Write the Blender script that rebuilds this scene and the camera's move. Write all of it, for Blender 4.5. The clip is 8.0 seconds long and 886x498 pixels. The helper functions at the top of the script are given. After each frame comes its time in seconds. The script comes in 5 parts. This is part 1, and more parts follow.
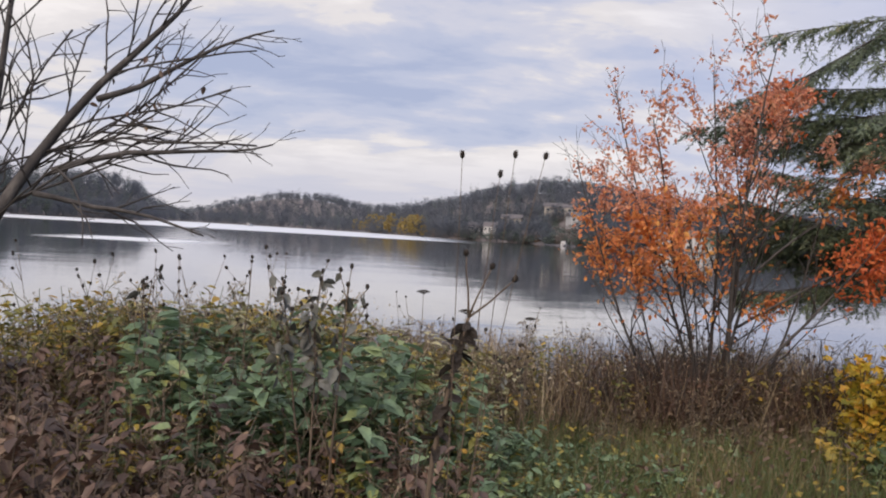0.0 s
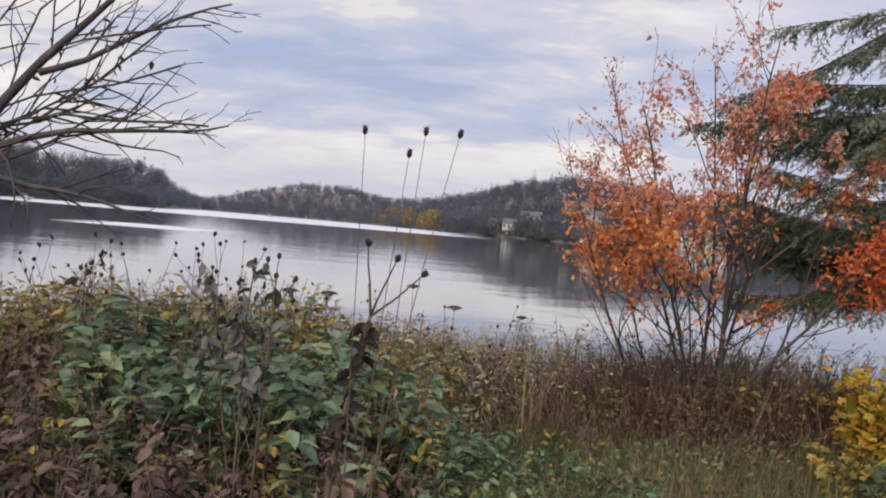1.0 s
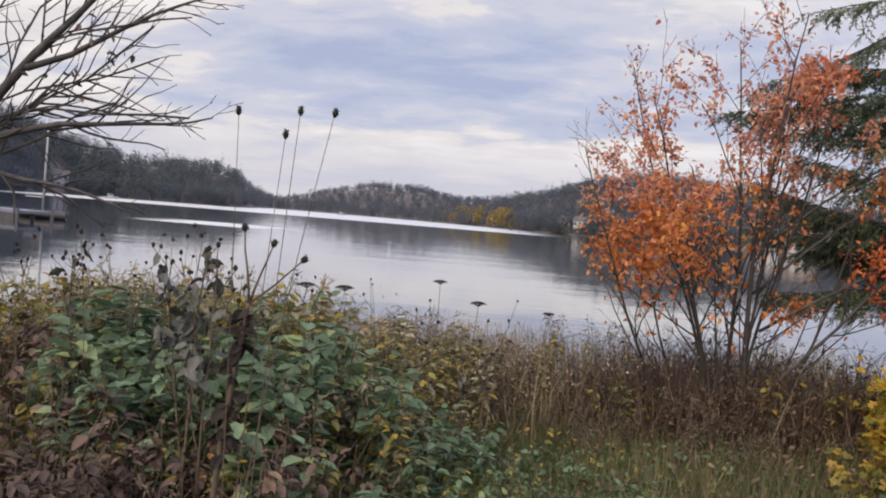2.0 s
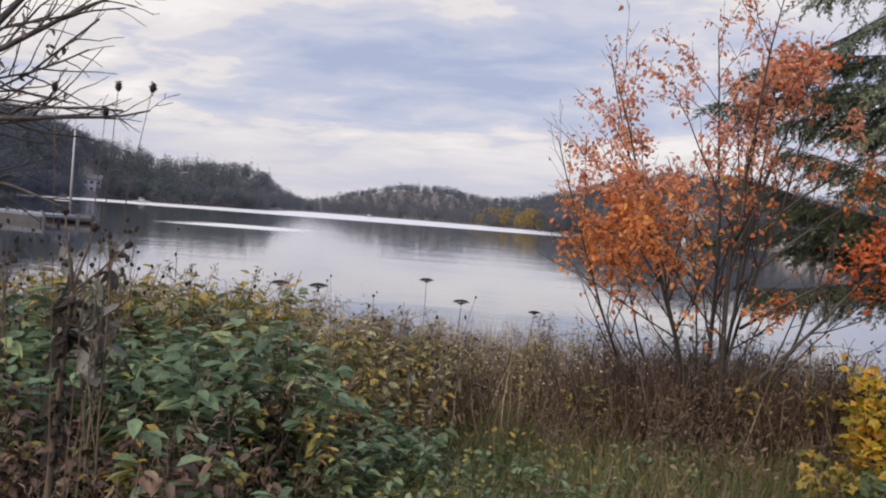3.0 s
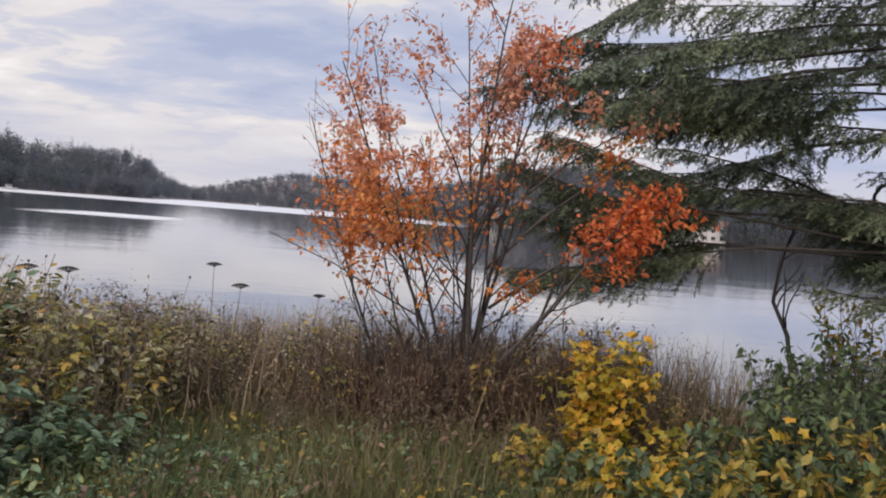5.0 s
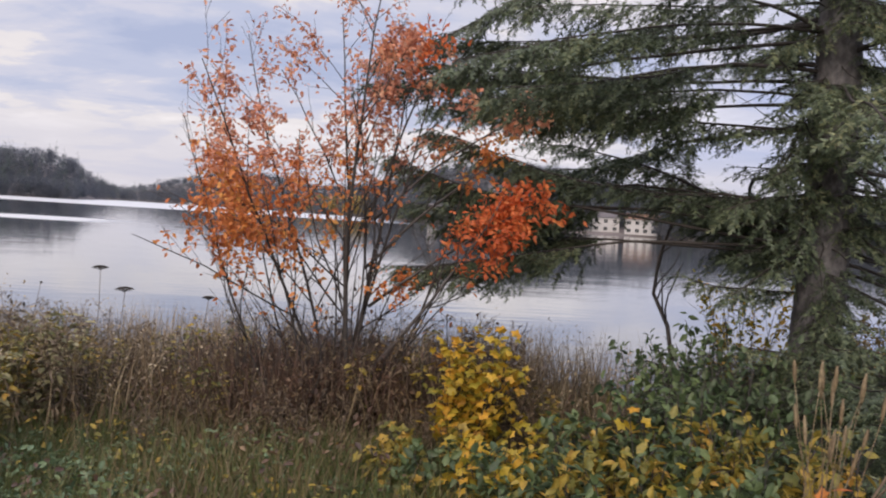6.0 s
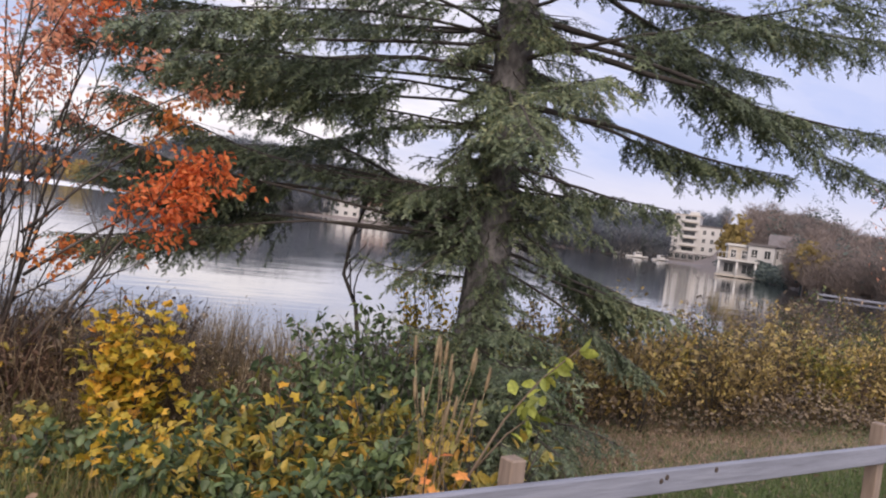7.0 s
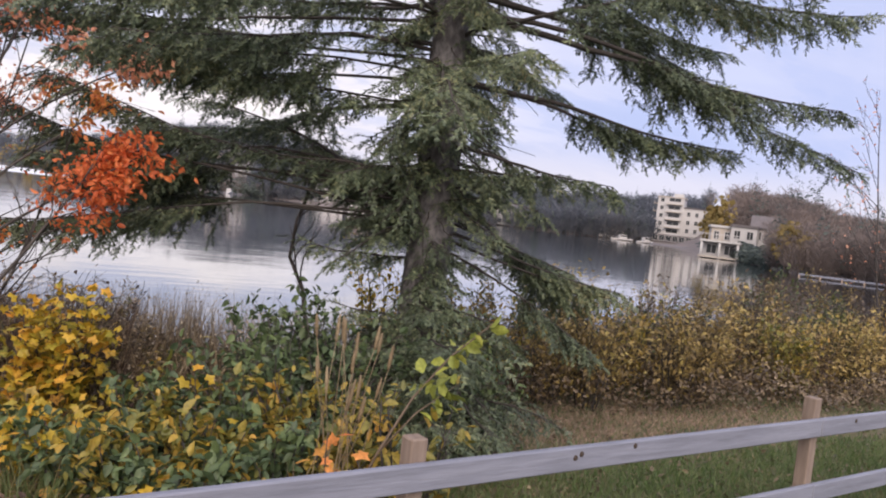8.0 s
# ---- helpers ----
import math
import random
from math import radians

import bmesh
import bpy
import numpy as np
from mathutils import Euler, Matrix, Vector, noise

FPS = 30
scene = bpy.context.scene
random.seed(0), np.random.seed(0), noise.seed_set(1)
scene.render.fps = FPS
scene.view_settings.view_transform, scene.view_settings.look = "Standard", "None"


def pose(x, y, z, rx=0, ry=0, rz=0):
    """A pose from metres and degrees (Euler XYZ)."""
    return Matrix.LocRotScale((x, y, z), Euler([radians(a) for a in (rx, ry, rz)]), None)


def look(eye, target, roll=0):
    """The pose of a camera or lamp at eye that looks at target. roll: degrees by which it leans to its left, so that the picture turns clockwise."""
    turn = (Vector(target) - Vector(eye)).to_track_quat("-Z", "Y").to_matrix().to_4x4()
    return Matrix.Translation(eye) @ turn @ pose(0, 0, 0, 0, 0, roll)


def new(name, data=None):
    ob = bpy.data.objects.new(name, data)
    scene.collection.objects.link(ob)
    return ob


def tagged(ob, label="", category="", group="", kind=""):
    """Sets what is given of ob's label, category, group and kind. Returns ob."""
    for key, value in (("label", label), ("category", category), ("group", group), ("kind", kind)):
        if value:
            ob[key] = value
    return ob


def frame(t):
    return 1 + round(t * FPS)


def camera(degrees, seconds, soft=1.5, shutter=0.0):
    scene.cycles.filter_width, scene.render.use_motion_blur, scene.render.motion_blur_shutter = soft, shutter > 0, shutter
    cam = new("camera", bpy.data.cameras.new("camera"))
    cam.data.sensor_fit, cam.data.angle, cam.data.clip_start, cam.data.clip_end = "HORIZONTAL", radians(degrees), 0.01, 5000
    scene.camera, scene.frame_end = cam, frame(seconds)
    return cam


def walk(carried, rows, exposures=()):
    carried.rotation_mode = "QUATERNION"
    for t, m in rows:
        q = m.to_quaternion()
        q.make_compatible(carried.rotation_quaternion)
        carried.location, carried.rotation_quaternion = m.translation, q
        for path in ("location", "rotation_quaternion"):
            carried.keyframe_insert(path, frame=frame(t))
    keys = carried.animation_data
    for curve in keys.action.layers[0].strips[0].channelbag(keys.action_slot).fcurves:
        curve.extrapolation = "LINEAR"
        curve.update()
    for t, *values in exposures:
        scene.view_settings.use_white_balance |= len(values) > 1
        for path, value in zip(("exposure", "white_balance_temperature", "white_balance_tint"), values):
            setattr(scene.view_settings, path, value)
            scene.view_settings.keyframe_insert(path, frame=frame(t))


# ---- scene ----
cam = camera(58.8, 8.0, soft=2.0, shutter=0.12)
METRES, EYE, TILT, LEAN, TURN = 4.0, 1.6, -1.75, -4.3, -2.5
ROWS = [
    (0.0, 0.0, 0.0, 0.0, 0.01, 0.65, 1.04),
    (0.5, 0.0431, 0.0469, 0.0018, -0.1, 0.78, -0.18),
    (1.0, 0.0807, 0.0754, -0.0032, 1.39, 0.31, -0.47),
    (1.5, 0.1476, 0.0842, -0.006, 4.28, 0.08, -0.51),
    (3.0, 0.319, 0.1599, -0.021, 8.6, 0.24, -0.27),
    (3.5, 0.4047, 0.1614, -0.0247, 8.87, 0.25, 0.1),
    (4.0, 0.4731, 0.166, -0.0304, 6.38, 0.3, 0.5),
    (4.5, 0.5342, 0.2039, -0.0375, 2.4, -0.25, 0.03),
    (6.0, 0.7224, 0.2051, -0.0364, -3.59, -0.74, 0.76),
    (6.5, 0.771, 0.1887, -0.0402, -13.65, -0.72, -0.22),
    (7.0, 0.831, 0.1853, -0.0451, -22.27, -1.67, -2.79),
    (7.5, 0.8731, 0.1797, -0.0476, -23.17, -2.07, -2.5),
    (8.0, 0.9253, 0.167, -0.0526, -23.27, -2.7, -2.07),
]
walk(cam, [(t, pose(0, 0, EYE, TILT, LEAN, TURN) @ pose(METRES * x, METRES * y, METRES * z, 90 + pitch, roll, yaw)) for t, x, y, z, yaw, pitch, roll in ROWS],
     exposures=((0.0, 0.36, 6650, 13), (4.5, 0.36, 6650, 13), (6.0, 0.42, 6650, 15), (6.6, 0.7, 6700, 17), (8.0, 0.74, 6700, 17)))

# ---- world, sun, exposure ----
WATER = -0.45


def nodes_of(tree):
    tree.nodes.clear()

    def add(kind, **inputs):
        n = tree.nodes.new(kind)
        for k, v in inputs.items():
            key = k.replace("_", " ")
            sock = n.inputs[key] if key in n.inputs else n.inputs[k]
            if isinstance(v, bpy.types.NodeSocket):
                tree.links.new(v, sock)
            else:
                sock.default_value = v
        return n
    return add


def maths(add, op, a, b=0.0, clamp=False):
    n = add("ShaderNodeMath")
    n.operation, n.use_clamp = op, clamp
    tree = n.id_data
    for i, v in enumerate((a, b)):
        if isinstance(v, bpy.types.NodeSocket):
            tree.links.new(v, n.inputs[i])
        else:
            n.inputs[i].default_value = v
    return n.outputs[0]


def ramp(add, fac, stops, ease="LINEAR"):
    n = add("ShaderNodeValToRGB", Fac=fac)
    n.color_ramp.interpolation = ease
    e = n.color_ramp.elements
    while len(e) < len(stops):
        e.new(0.5)
    for el, (p, c) in zip(e, stops):
        el.position, el.color = p, (*c, 1) if len(c) == 3 else c
    return n.outputs[0]


def mix_rgb(add, fac, a, b, mode="MIX"):
    n = add("ShaderNodeMix")
    n.data_type, n.blend_type = "RGBA", mode
    tree = n.id_data
    for i, v in ((0, fac), (6, a), (7, b)):
        if isinstance(v, bpy.types.NodeSocket):
            tree.links.new(v, n.inputs[i])
        elif i == 0:
            n.inputs[0].default_value = v
        else:
            n.inputs[i].default_value = (*v, 1)
    return n.outputs[2]


def build_sky():
    world = bpy.data.worlds.new("evening_sky")
    scene.world = world
    world.use_nodes = True
    add = nodes_of(world.node_tree)
    sky = add("ShaderNodeTexSky")
    sky.sky_type, sky.sun_disc = "NISHITA", False
    sky.sun_elevation, sky.sun_rotation = radians(36), radians(207)
    sky.air_density, sky.dust_density = 1.0, 2.0
    clear = mix_rgb(add, 1.0, sky.outputs[0], (0.07, 0.07, 0.07), "MULTIPLY")
    coord = add("ShaderNodeTexCoord").outputs["Generated"]
    xyz = add("ShaderNodeSeparateXYZ", Vector=coord)
    x, y, z = xyz.outputs
    up = maths(add, "MAXIMUM", z, 0.0)
    den = maths(add, "ADD", up, 0.2)
    # a flat cloud deck seen in perspective
    u, v = maths(add, "DIVIDE", x, den), maths(add, "DIVIDE", y, den)
    deck = add("ShaderNodeCombineXYZ", X=u, Y=v, Z=0.0).outputs[0]
    shear = add("ShaderNodeMapping", Vector=deck, Location=CLOUD_SHIFT, Rotation=(0, 0, radians(-24)), Scale=(0.8, 1.3, 1)).outputs[0]
    big = add("ShaderNodeTexNoise", Vector=shear, Scale=1.0, Detail=6.0, Roughness=0.5, Distortion=0.3).outputs[0]
    fine = add("ShaderNodeTexNoise", Vector=shear, Scale=3.4, Detail=8.0, Roughness=0.58, Distortion=0.3).outputs[0]
    cover = maths(add, "ADD", maths(add, "MULTIPLY", big, 0.62), maths(add, "MULTIPLY", fine, 0.38))
    grey = ramp(add, cover, [(0.36, (0.43, 0.50, 0.69)), (0.435, (0.53, 0.585, 0.745)), (0.49, (0.64, 0.665, 0.775)), (0.535, (0.82, 0.80, 0.805)), (0.61, (0.96, 0.935, 0.925))], "EASE")
    # the deck thins to clear blue towards the east
    east_fac = ramp(add, x, [(0.2, (0, 0, 0)), (0.62, (0.8, 0.8, 0.8))])
    blue = mix_rgb(add, east_fac, grey, (0.41, 0.5, 0.78))
    # a pale cream strip under the deck, low over the hills
    low = ramp(add, z, [(0.0, (0.8, 0.8, 0.8)), (0.06, (0.7, 0.7, 0.7)), (0.12, (0, 0, 0))], "EASE")
    rim = mix_rgb(add, low, blue, (0.665, 0.67, 0.755))
    deep = mix_rgb(add, 0.9, clear, rim)
    high = ramp(add, z, [(0.32, (1, 1, 1)), (1.0, (1.8, 1.8, 1.8))])
    deep = mix_rgb(add, 1.0, deep, high, "MULTIPLY")
    under = ramp(add, z, [(0.0, (0.12, 0.11, 0.1)), (0.004, (1, 1, 1))])
    final = mix_rgb(add, 1.0, deep, under, "MULTIPLY")
    bg = add("ShaderNodeBackground", Color=final, Strength=SKY_STRENGTH)
    out = add("ShaderNodeOutputWorld")
    world.node_tree.links.new(bg.outputs[0], out.inputs[0])


SKY_STRENGTH = 0.80
CLOUD_SHIFT = (1.3, 0.4, 0.0)
build_sky()
sun_data = bpy.data.lights.new("sun", "SUN")
sun_data.energy, sun_data.angle, sun_data.color = 2.5, radians(60), (1.0, 0.85, 0.68)
new("sun", sun_data).matrix_world = look((-40, -80, 65), (0, 0, 0))


# ---- materials ----
def shader(name, rough=0.7):
    m = bpy.data.materials.new(name)
    m.use_nodes = True
    add = nodes_of(m.node_tree)
    out = add("ShaderNodeOutputMaterial")
    bsdf = add("ShaderNodeBsdfPrincipled", Roughness=rough)
    m.node_tree.links.new(bsdf.outputs[0], out.inputs[0])
    return m, add, bsdf, out


def foliage(name, stops, rough=0.55, through_light=0.3, patch=3.0):
    """Leaves whose colour varies leaf by leaf and patch by patch."""
    m, add, bsdf, out = shader(name, rough)
    isl = add("ShaderNodeNewGeometry").outputs["Random Per Island"]
    pos = add("ShaderNodeNewGeometry").outputs["Position"]
    spot = add("ShaderNodeTexNoise", Vector=pos, Scale=patch, Detail=3.0).outputs[0]
    vein = add("ShaderNodeTexNoise", Vector=pos, Scale=60.0, Detail=2.0).outputs[0]
    obj = add("ShaderNodeObjectInfo").outputs["Random"]
    f = maths(add, "ADD", maths(add, "MULTIPLY", isl, 0.62), maths(add, "MULTIPLY", maths(add, "SUBTRACT", spot, 0.5), 0.9))
    f = maths(add, "ADD", f, maths(add, "MULTIPLY", obj, 0.22))
    col = ramp(add, f, stops)
    col = mix_rgb(add, 1.0, col, ramp(add, vein, [(0.3, (0.72, 0.72, 0.72)), (0.7, (1.15, 1.15, 1.15))]), "MULTIPLY")
    tree = m.node_tree
    tree.links.new(col, bsdf.inputs["Base Color"])
    if through_light:
        tr = add("ShaderNodeBsdfTranslucent", Color=col)
        mx = add("ShaderNodeMixShader", Fac=through_light)
        tree.links.new(bsdf.outputs[0], mx.inputs[1])
        tree.links.new(tr.outputs[0], mx.inputs[2])
        tree.links.new(mx.outputs[0], out.inputs[0])
    return m


def rough_stuff(name, stops, scale=8.0, rough=0.85, bump=0.4, detail=6.0, stretch=(1, 1, 1)):
    """A rough surface, mottled at two scales, with fine relief."""
    m, add, bsdf, out = shader(name, rough)
    pos = add("ShaderNodeTexCoord").outputs["Object"]
    pos = add("ShaderNodeMapping", Vector=pos, Scale=stretch).outputs[0]
    a = add("ShaderNodeTexNoise", Vector=pos, Scale=scale, Detail=detail, Roughness=0.65).outputs[0]
    b = add("ShaderNodeTexNoise", Vector=pos, Scale=scale * 0.13, Detail=3.0).outputs[0]
    f = maths(add, "ADD", maths(add, "MULTIPLY", a, 0.6), maths(add, "MULTIPLY", b, 0.4))
    m.node_tree.links.new(ramp(add, f, stops), bsdf.inputs["Base Color"])
    bp = add("ShaderNodeBump", Strength=bump, Distance=0.02, Height=a)
    m.node_tree.links.new(bp.outputs[0], bsdf.inputs["Normal"])
    return m


GREEN = foliage("green_leaf", [(0.0, (0.0463, 0.0768, 0.0396)), (0.3, (0.108, 0.173, 0.0943)), (0.55, (0.17, 0.258, 0.152)), (0.78, (0.262, 0.307, 0.106)), (0.95, (0.557, 0.405, 0.122))])
# whitish yellow: sunlight and water glints painted into the leaf colour
GLINT_LEAF = foliage("glint_leaf", [(0.0, (0.13, 0.14, 0.07)), (0.35, (0.27, 0.26, 0.13)), (0.7, (0.46, 0.43, 0.26)), (1.0, (0.6, 0.57, 0.42))], through_light=0.4)
GREEN_YELLOW = foliage("yellow_leaf", [(0.0, (0.09, 0.11, 0.03)), (0.3, (0.19, 0.18, 0.04)), (0.6, (0.36, 0.27, 0.05)), (0.9, (0.45, 0.25, 0.05)), (1.0, (0.4, 0.15, 0.04))])
YELLOW = foliage("yellow_leaf", [(0.0, (0.11, 0.13, 0.022)), (0.3, (0.27, 0.235, 0.03)), (0.6, (0.5, 0.345, 0.035)), (0.9, (0.58, 0.285, 0.035)), (1.0, (0.48, 0.16, 0.033))])
ORANGE = foliage("orange_leaf", [(0.0, (0.36, 0.12, 0.045)), (0.25, (0.64, 0.21, 0.075)), (0.5, (0.8, 0.32, 0.1)), (0.75, (0.82, 0.43, 0.12)), (1.0, (0.66, 0.46, 0.12))], patch=2.0, through_light=0.45)
PINK = foliage("russet_leaf", [(0.0, (0.36, 0.15, 0.11)), (0.35, (0.72, 0.32, 0.2)), (0.6, (0.82, 0.46, 0.32)), (0.8, (0.8, 0.42, 0.2)), (1.0, (0.72, 0.22, 0.16))], through_light=0.5)
RED = foliage("red_leaf", [(0.0, (0.40, 0.09, 0.04)), (0.4, (0.74, 0.19, 0.07)), (0.8, (0.82, 0.29, 0.1)), (1.0, (0.75, 0.38, 0.11))], through_light=0.5)
MAROON = foliage("withered_leaf", [(0.0, (0.033, 0.022, 0.019)), (0.35, (0.08, 0.048, 0.036)), (0.65, (0.135, 0.082, 0.058)), (0.9, (0.24, 0.17, 0.1))], through_light=0.15)
DRY = foliage("dry_brown", [(0.0, (0.045, 0.034, 0.026)), (0.4, (0.11, 0.082, 0.056)), (0.7, (0.19, 0.142, 0.09)), (1.0, (0.34, 0.275, 0.18))], through_light=0.15)
STRAW = foliage("straw", [(0.0, (0.09, 0.065, 0.04)), (0.4, (0.2, 0.15, 0.09)), (0.8, (0.34, 0.28, 0.18)), (1.0, (0.44, 0.39, 0.28))], through_light=0.2)
GRASS = foliage("grass_blade", [(0.0, (0.034, 0.05, 0.018)), (0.35, (0.078, 0.112, 0.036)), (0.62, (0.13, 0.15, 0.055)), (0.85, (0.25, 0.19, 0.1)), (1.0, (0.34, 0.25, 0.15))], patch=1.2)
LAWN = foliage("mown_grass", [(0.0, (0.045, 0.085, 0.028)), (0.35, (0.08, 0.14, 0.045)), (0.65, (0.14, 0.18, 0.07)), (0.85, (0.2, 0.18, 0.11)), (1.0, (0.26, 0.21, 0.14))], patch=0.7)
DEAD_GRASS = foliage("dead_grass", [(0.0, (0.195, 0.14, 0.113)), (0.4, (0.332, 0.242, 0.189)), (0.8, (0.488, 0.352, 0.282)), (1.0, (0.273, 0.26, 0.113))], patch=1.0)
DARK_GREEN = foliage("dark_green_leaf", [(0.0, (0.035, 0.06, 0.032)), (0.4, (0.08, 0.125, 0.06)), (0.85, (0.13, 0.185, 0.07)), (1.0, (0.3, 0.27, 0.06))])
NEEDLE = foliage("spruce_needle", [(0.0, (0.035, 0.05, 0.038)), (0.35, (0.08, 0.114, 0.072)), (0.62, (0.14, 0.185, 0.105)), (0.85, (0.25, 0.275, 0.145)), (1.0, (0.27, 0.2, 0.125))], through_light=0.2, patch=1.5)
GOLD = foliage("golden_leaf", [(0.0, (0.12, 0.092, 0.045)), (0.3, (0.23, 0.17, 0.075)), (0.55, (0.38, 0.28, 0.1)), (0.8, (0.42, 0.35, 0.12)), (1.0, (0.27, 0.27, 0.09))], patch=1.0)
PALE = foliage("pale_reed", [(0.0, (0.2, 0.15, 0.1)), (0.4, (0.36, 0.29, 0.2)), (0.8, (0.52, 0.46, 0.35)), (1.0, (0.6, 0.56, 0.46))], through_light=0.3)
BARK = rough_stuff("grey_bark", [(0.3, (0.026, 0.025, 0.027)), (0.5, (0.062, 0.057, 0.058)), (0.68, (0.135, 0.125, 0.122))], 14.0, 0.9, 0.9, 6.0, (1, 1, 0.35))
SPRUCE_BARK = rough_stuff("spruce_bark", [(0.32, (0.03, 0.03, 0.034)), (0.46, (0.085, 0.083, 0.092)), (0.56, (0.17, 0.168, 0.18)), (0.7, (0.3, 0.29, 0.3))], 16.0, 0.9, 1.0, 8.0, (1, 1, 0.6))
TWIG = rough_stuff("twig", [(0.3, (0.022, 0.02, 0.02)), (0.7, (0.062, 0.055, 0.053))], 20.0, 0.85, 0.3)
STEM = rough_stuff("dead_stem", [(0.3, (0.05, 0.037, 0.029)), (0.7, (0.14, 0.105, 0.075))], 25.0, 0.85, 0.3)
GREEN_STEM = rough_stuff("green_stem", [(0.3, (0.04, 0.05, 0.025)), (0.7, (0.1, 0.11, 0.05))], 25.0, 0.7, 0.3)
HEAD = rough_stuff("seed_head_brown", [(0.3, (0.012, 0.01, 0.009)), (0.7, (0.045, 0.034, 0.028))], 60.0, 0.95, 1.0)
BOARD = rough_stuff("weathered_board", [(0.28, (0.1, 0.11, 0.145)), (0.5, (0.168, 0.185, 0.24)), (0.72, (0.235, 0.255, 0.325))], 9.0, 0.8, 0.35, 8.0, (0.25, 3, 3))
POST_WOOD = rough_stuff("weathered_post", [(0.28, (0.11, 0.085, 0.072)), (0.5, (0.185, 0.145, 0.122)), (0.72, (0.26, 0.215, 0.19))], 9.0, 0.85, 0.35, 8.0, (3, 3, 0.3))
KNOT = rough_stuff("dark_knot", [(0.3, (0.02, 0.015, 0.012)), (0.7, (0.06, 0.04, 0.03))], 60.0, 0.8, 0.3)
WHITE = rough_stuff("white_plaster", [(0.3, (0.33, 0.335, 0.35)), (0.7, (0.44, 0.445, 0.46))], 1.5, 0.7, 0.1)
CREAM = rough_stuff("cream_plaster", [(0.3, (0.29, 0.265, 0.24)), (0.7, (0.38, 0.355, 0.325))], 1.5, 0.7, 0.1)
ROOF = rough_stuff("dark_roof", [(0.3, (0.06, 0.055, 0.06)), (0.7, (0.13, 0.12, 0.13))], 2.0, 0.8, 0.3)
BROWN_WALL = rough_stuff("brown_siding", [(0.3, (0.12, 0.07, 0.05)), (0.7, (0.22, 0.13, 0.09))], 2.0, 0.8, 0.2)
# aerial haze is put into this colour: bluer than bare twigs
HAZY_BARE = foliage("bare_wood_hazed", [(0.0, (0.078, 0.094, 0.122)), (0.35, (0.1, 0.114, 0.142)), (0.6, (0.124, 0.134, 0.156)), (0.85, (0.155, 0.15, 0.155)), (1.0, (0.185, 0.17, 0.148))], 0.9, 0.35, 0.03)
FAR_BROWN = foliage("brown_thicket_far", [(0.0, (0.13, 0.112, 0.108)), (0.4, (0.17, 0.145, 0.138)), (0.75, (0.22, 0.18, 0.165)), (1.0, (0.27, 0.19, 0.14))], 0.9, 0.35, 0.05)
# conifer green with distance haze mixed in, lighter and cooler
HAZY_CONIFER = foliage("conifer_hazed", [(0.0, (0.062, 0.085, 0.09)), (0.4, (0.1, 0.13, 0.124)), (1.0, (0.15, 0.18, 0.145))], 0.9, 0.45, 0.04)
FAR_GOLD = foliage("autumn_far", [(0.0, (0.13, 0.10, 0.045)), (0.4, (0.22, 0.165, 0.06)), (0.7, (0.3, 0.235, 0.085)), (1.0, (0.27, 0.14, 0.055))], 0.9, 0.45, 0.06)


def build_glass():
    m, add, bsdf, out = shader("dark_pane", 0.08)
    bsdf.inputs["Base Color"].default_value = (0.025, 0.03, 0.035, 1)
    return m


PANE = build_glass()


def build_ground_material():
    m, add, bsdf, out = shader("soil_and_litter", 0.95)
    pos = add("ShaderNodeNewGeometry").outputs["Position"]
    a = add("ShaderNodeTexNoise", Vector=pos, Scale=9.0, Detail=8.0, Roughness=0.7).outputs[0]
    b = add("ShaderNodeTexNoise", Vector=pos, Scale=0.8, Detail=4.0).outputs[0]
    f = maths(add, "ADD", maths(add, "MULTIPLY", a, 0.55), maths(add, "MULTIPLY", b, 0.45))
    col = ramp(add, f, [(0.32, (0.03, 0.03, 0.016)), (0.47, (0.07, 0.07, 0.032)), (0.56, (0.125, 0.1, 0.06)), (0.68, (0.2, 0.15, 0.115))])
    # grey-brown litter of the leafless woods across the lake
    c = add("ShaderNodeTexNoise", Vector=pos, Scale=0.05, Detail=5.0).outputs[0]
    litter = ramp(add, c, [(0.35, (0.085, 0.078, 0.082)), (0.65, (0.16, 0.14, 0.14))])
    wood = ramp(add, maths(add, "MULTIPLY", add("ShaderNodeSeparateXYZ", Vector=pos).outputs[1], 0.01), [(0.3, (0, 0, 0)), (0.5, (1, 1, 1))])
    col = mix_rgb(add, wood, col, litter)
    m.node_tree.links.new(col, bsdf.inputs["Base Color"])
    bp = add("ShaderNodeBump", Strength=0.8, Distance=0.03, Height=a)
    m.node_tree.links.new(bp.outputs[0], bsdf.inputs["Normal"])
    return m


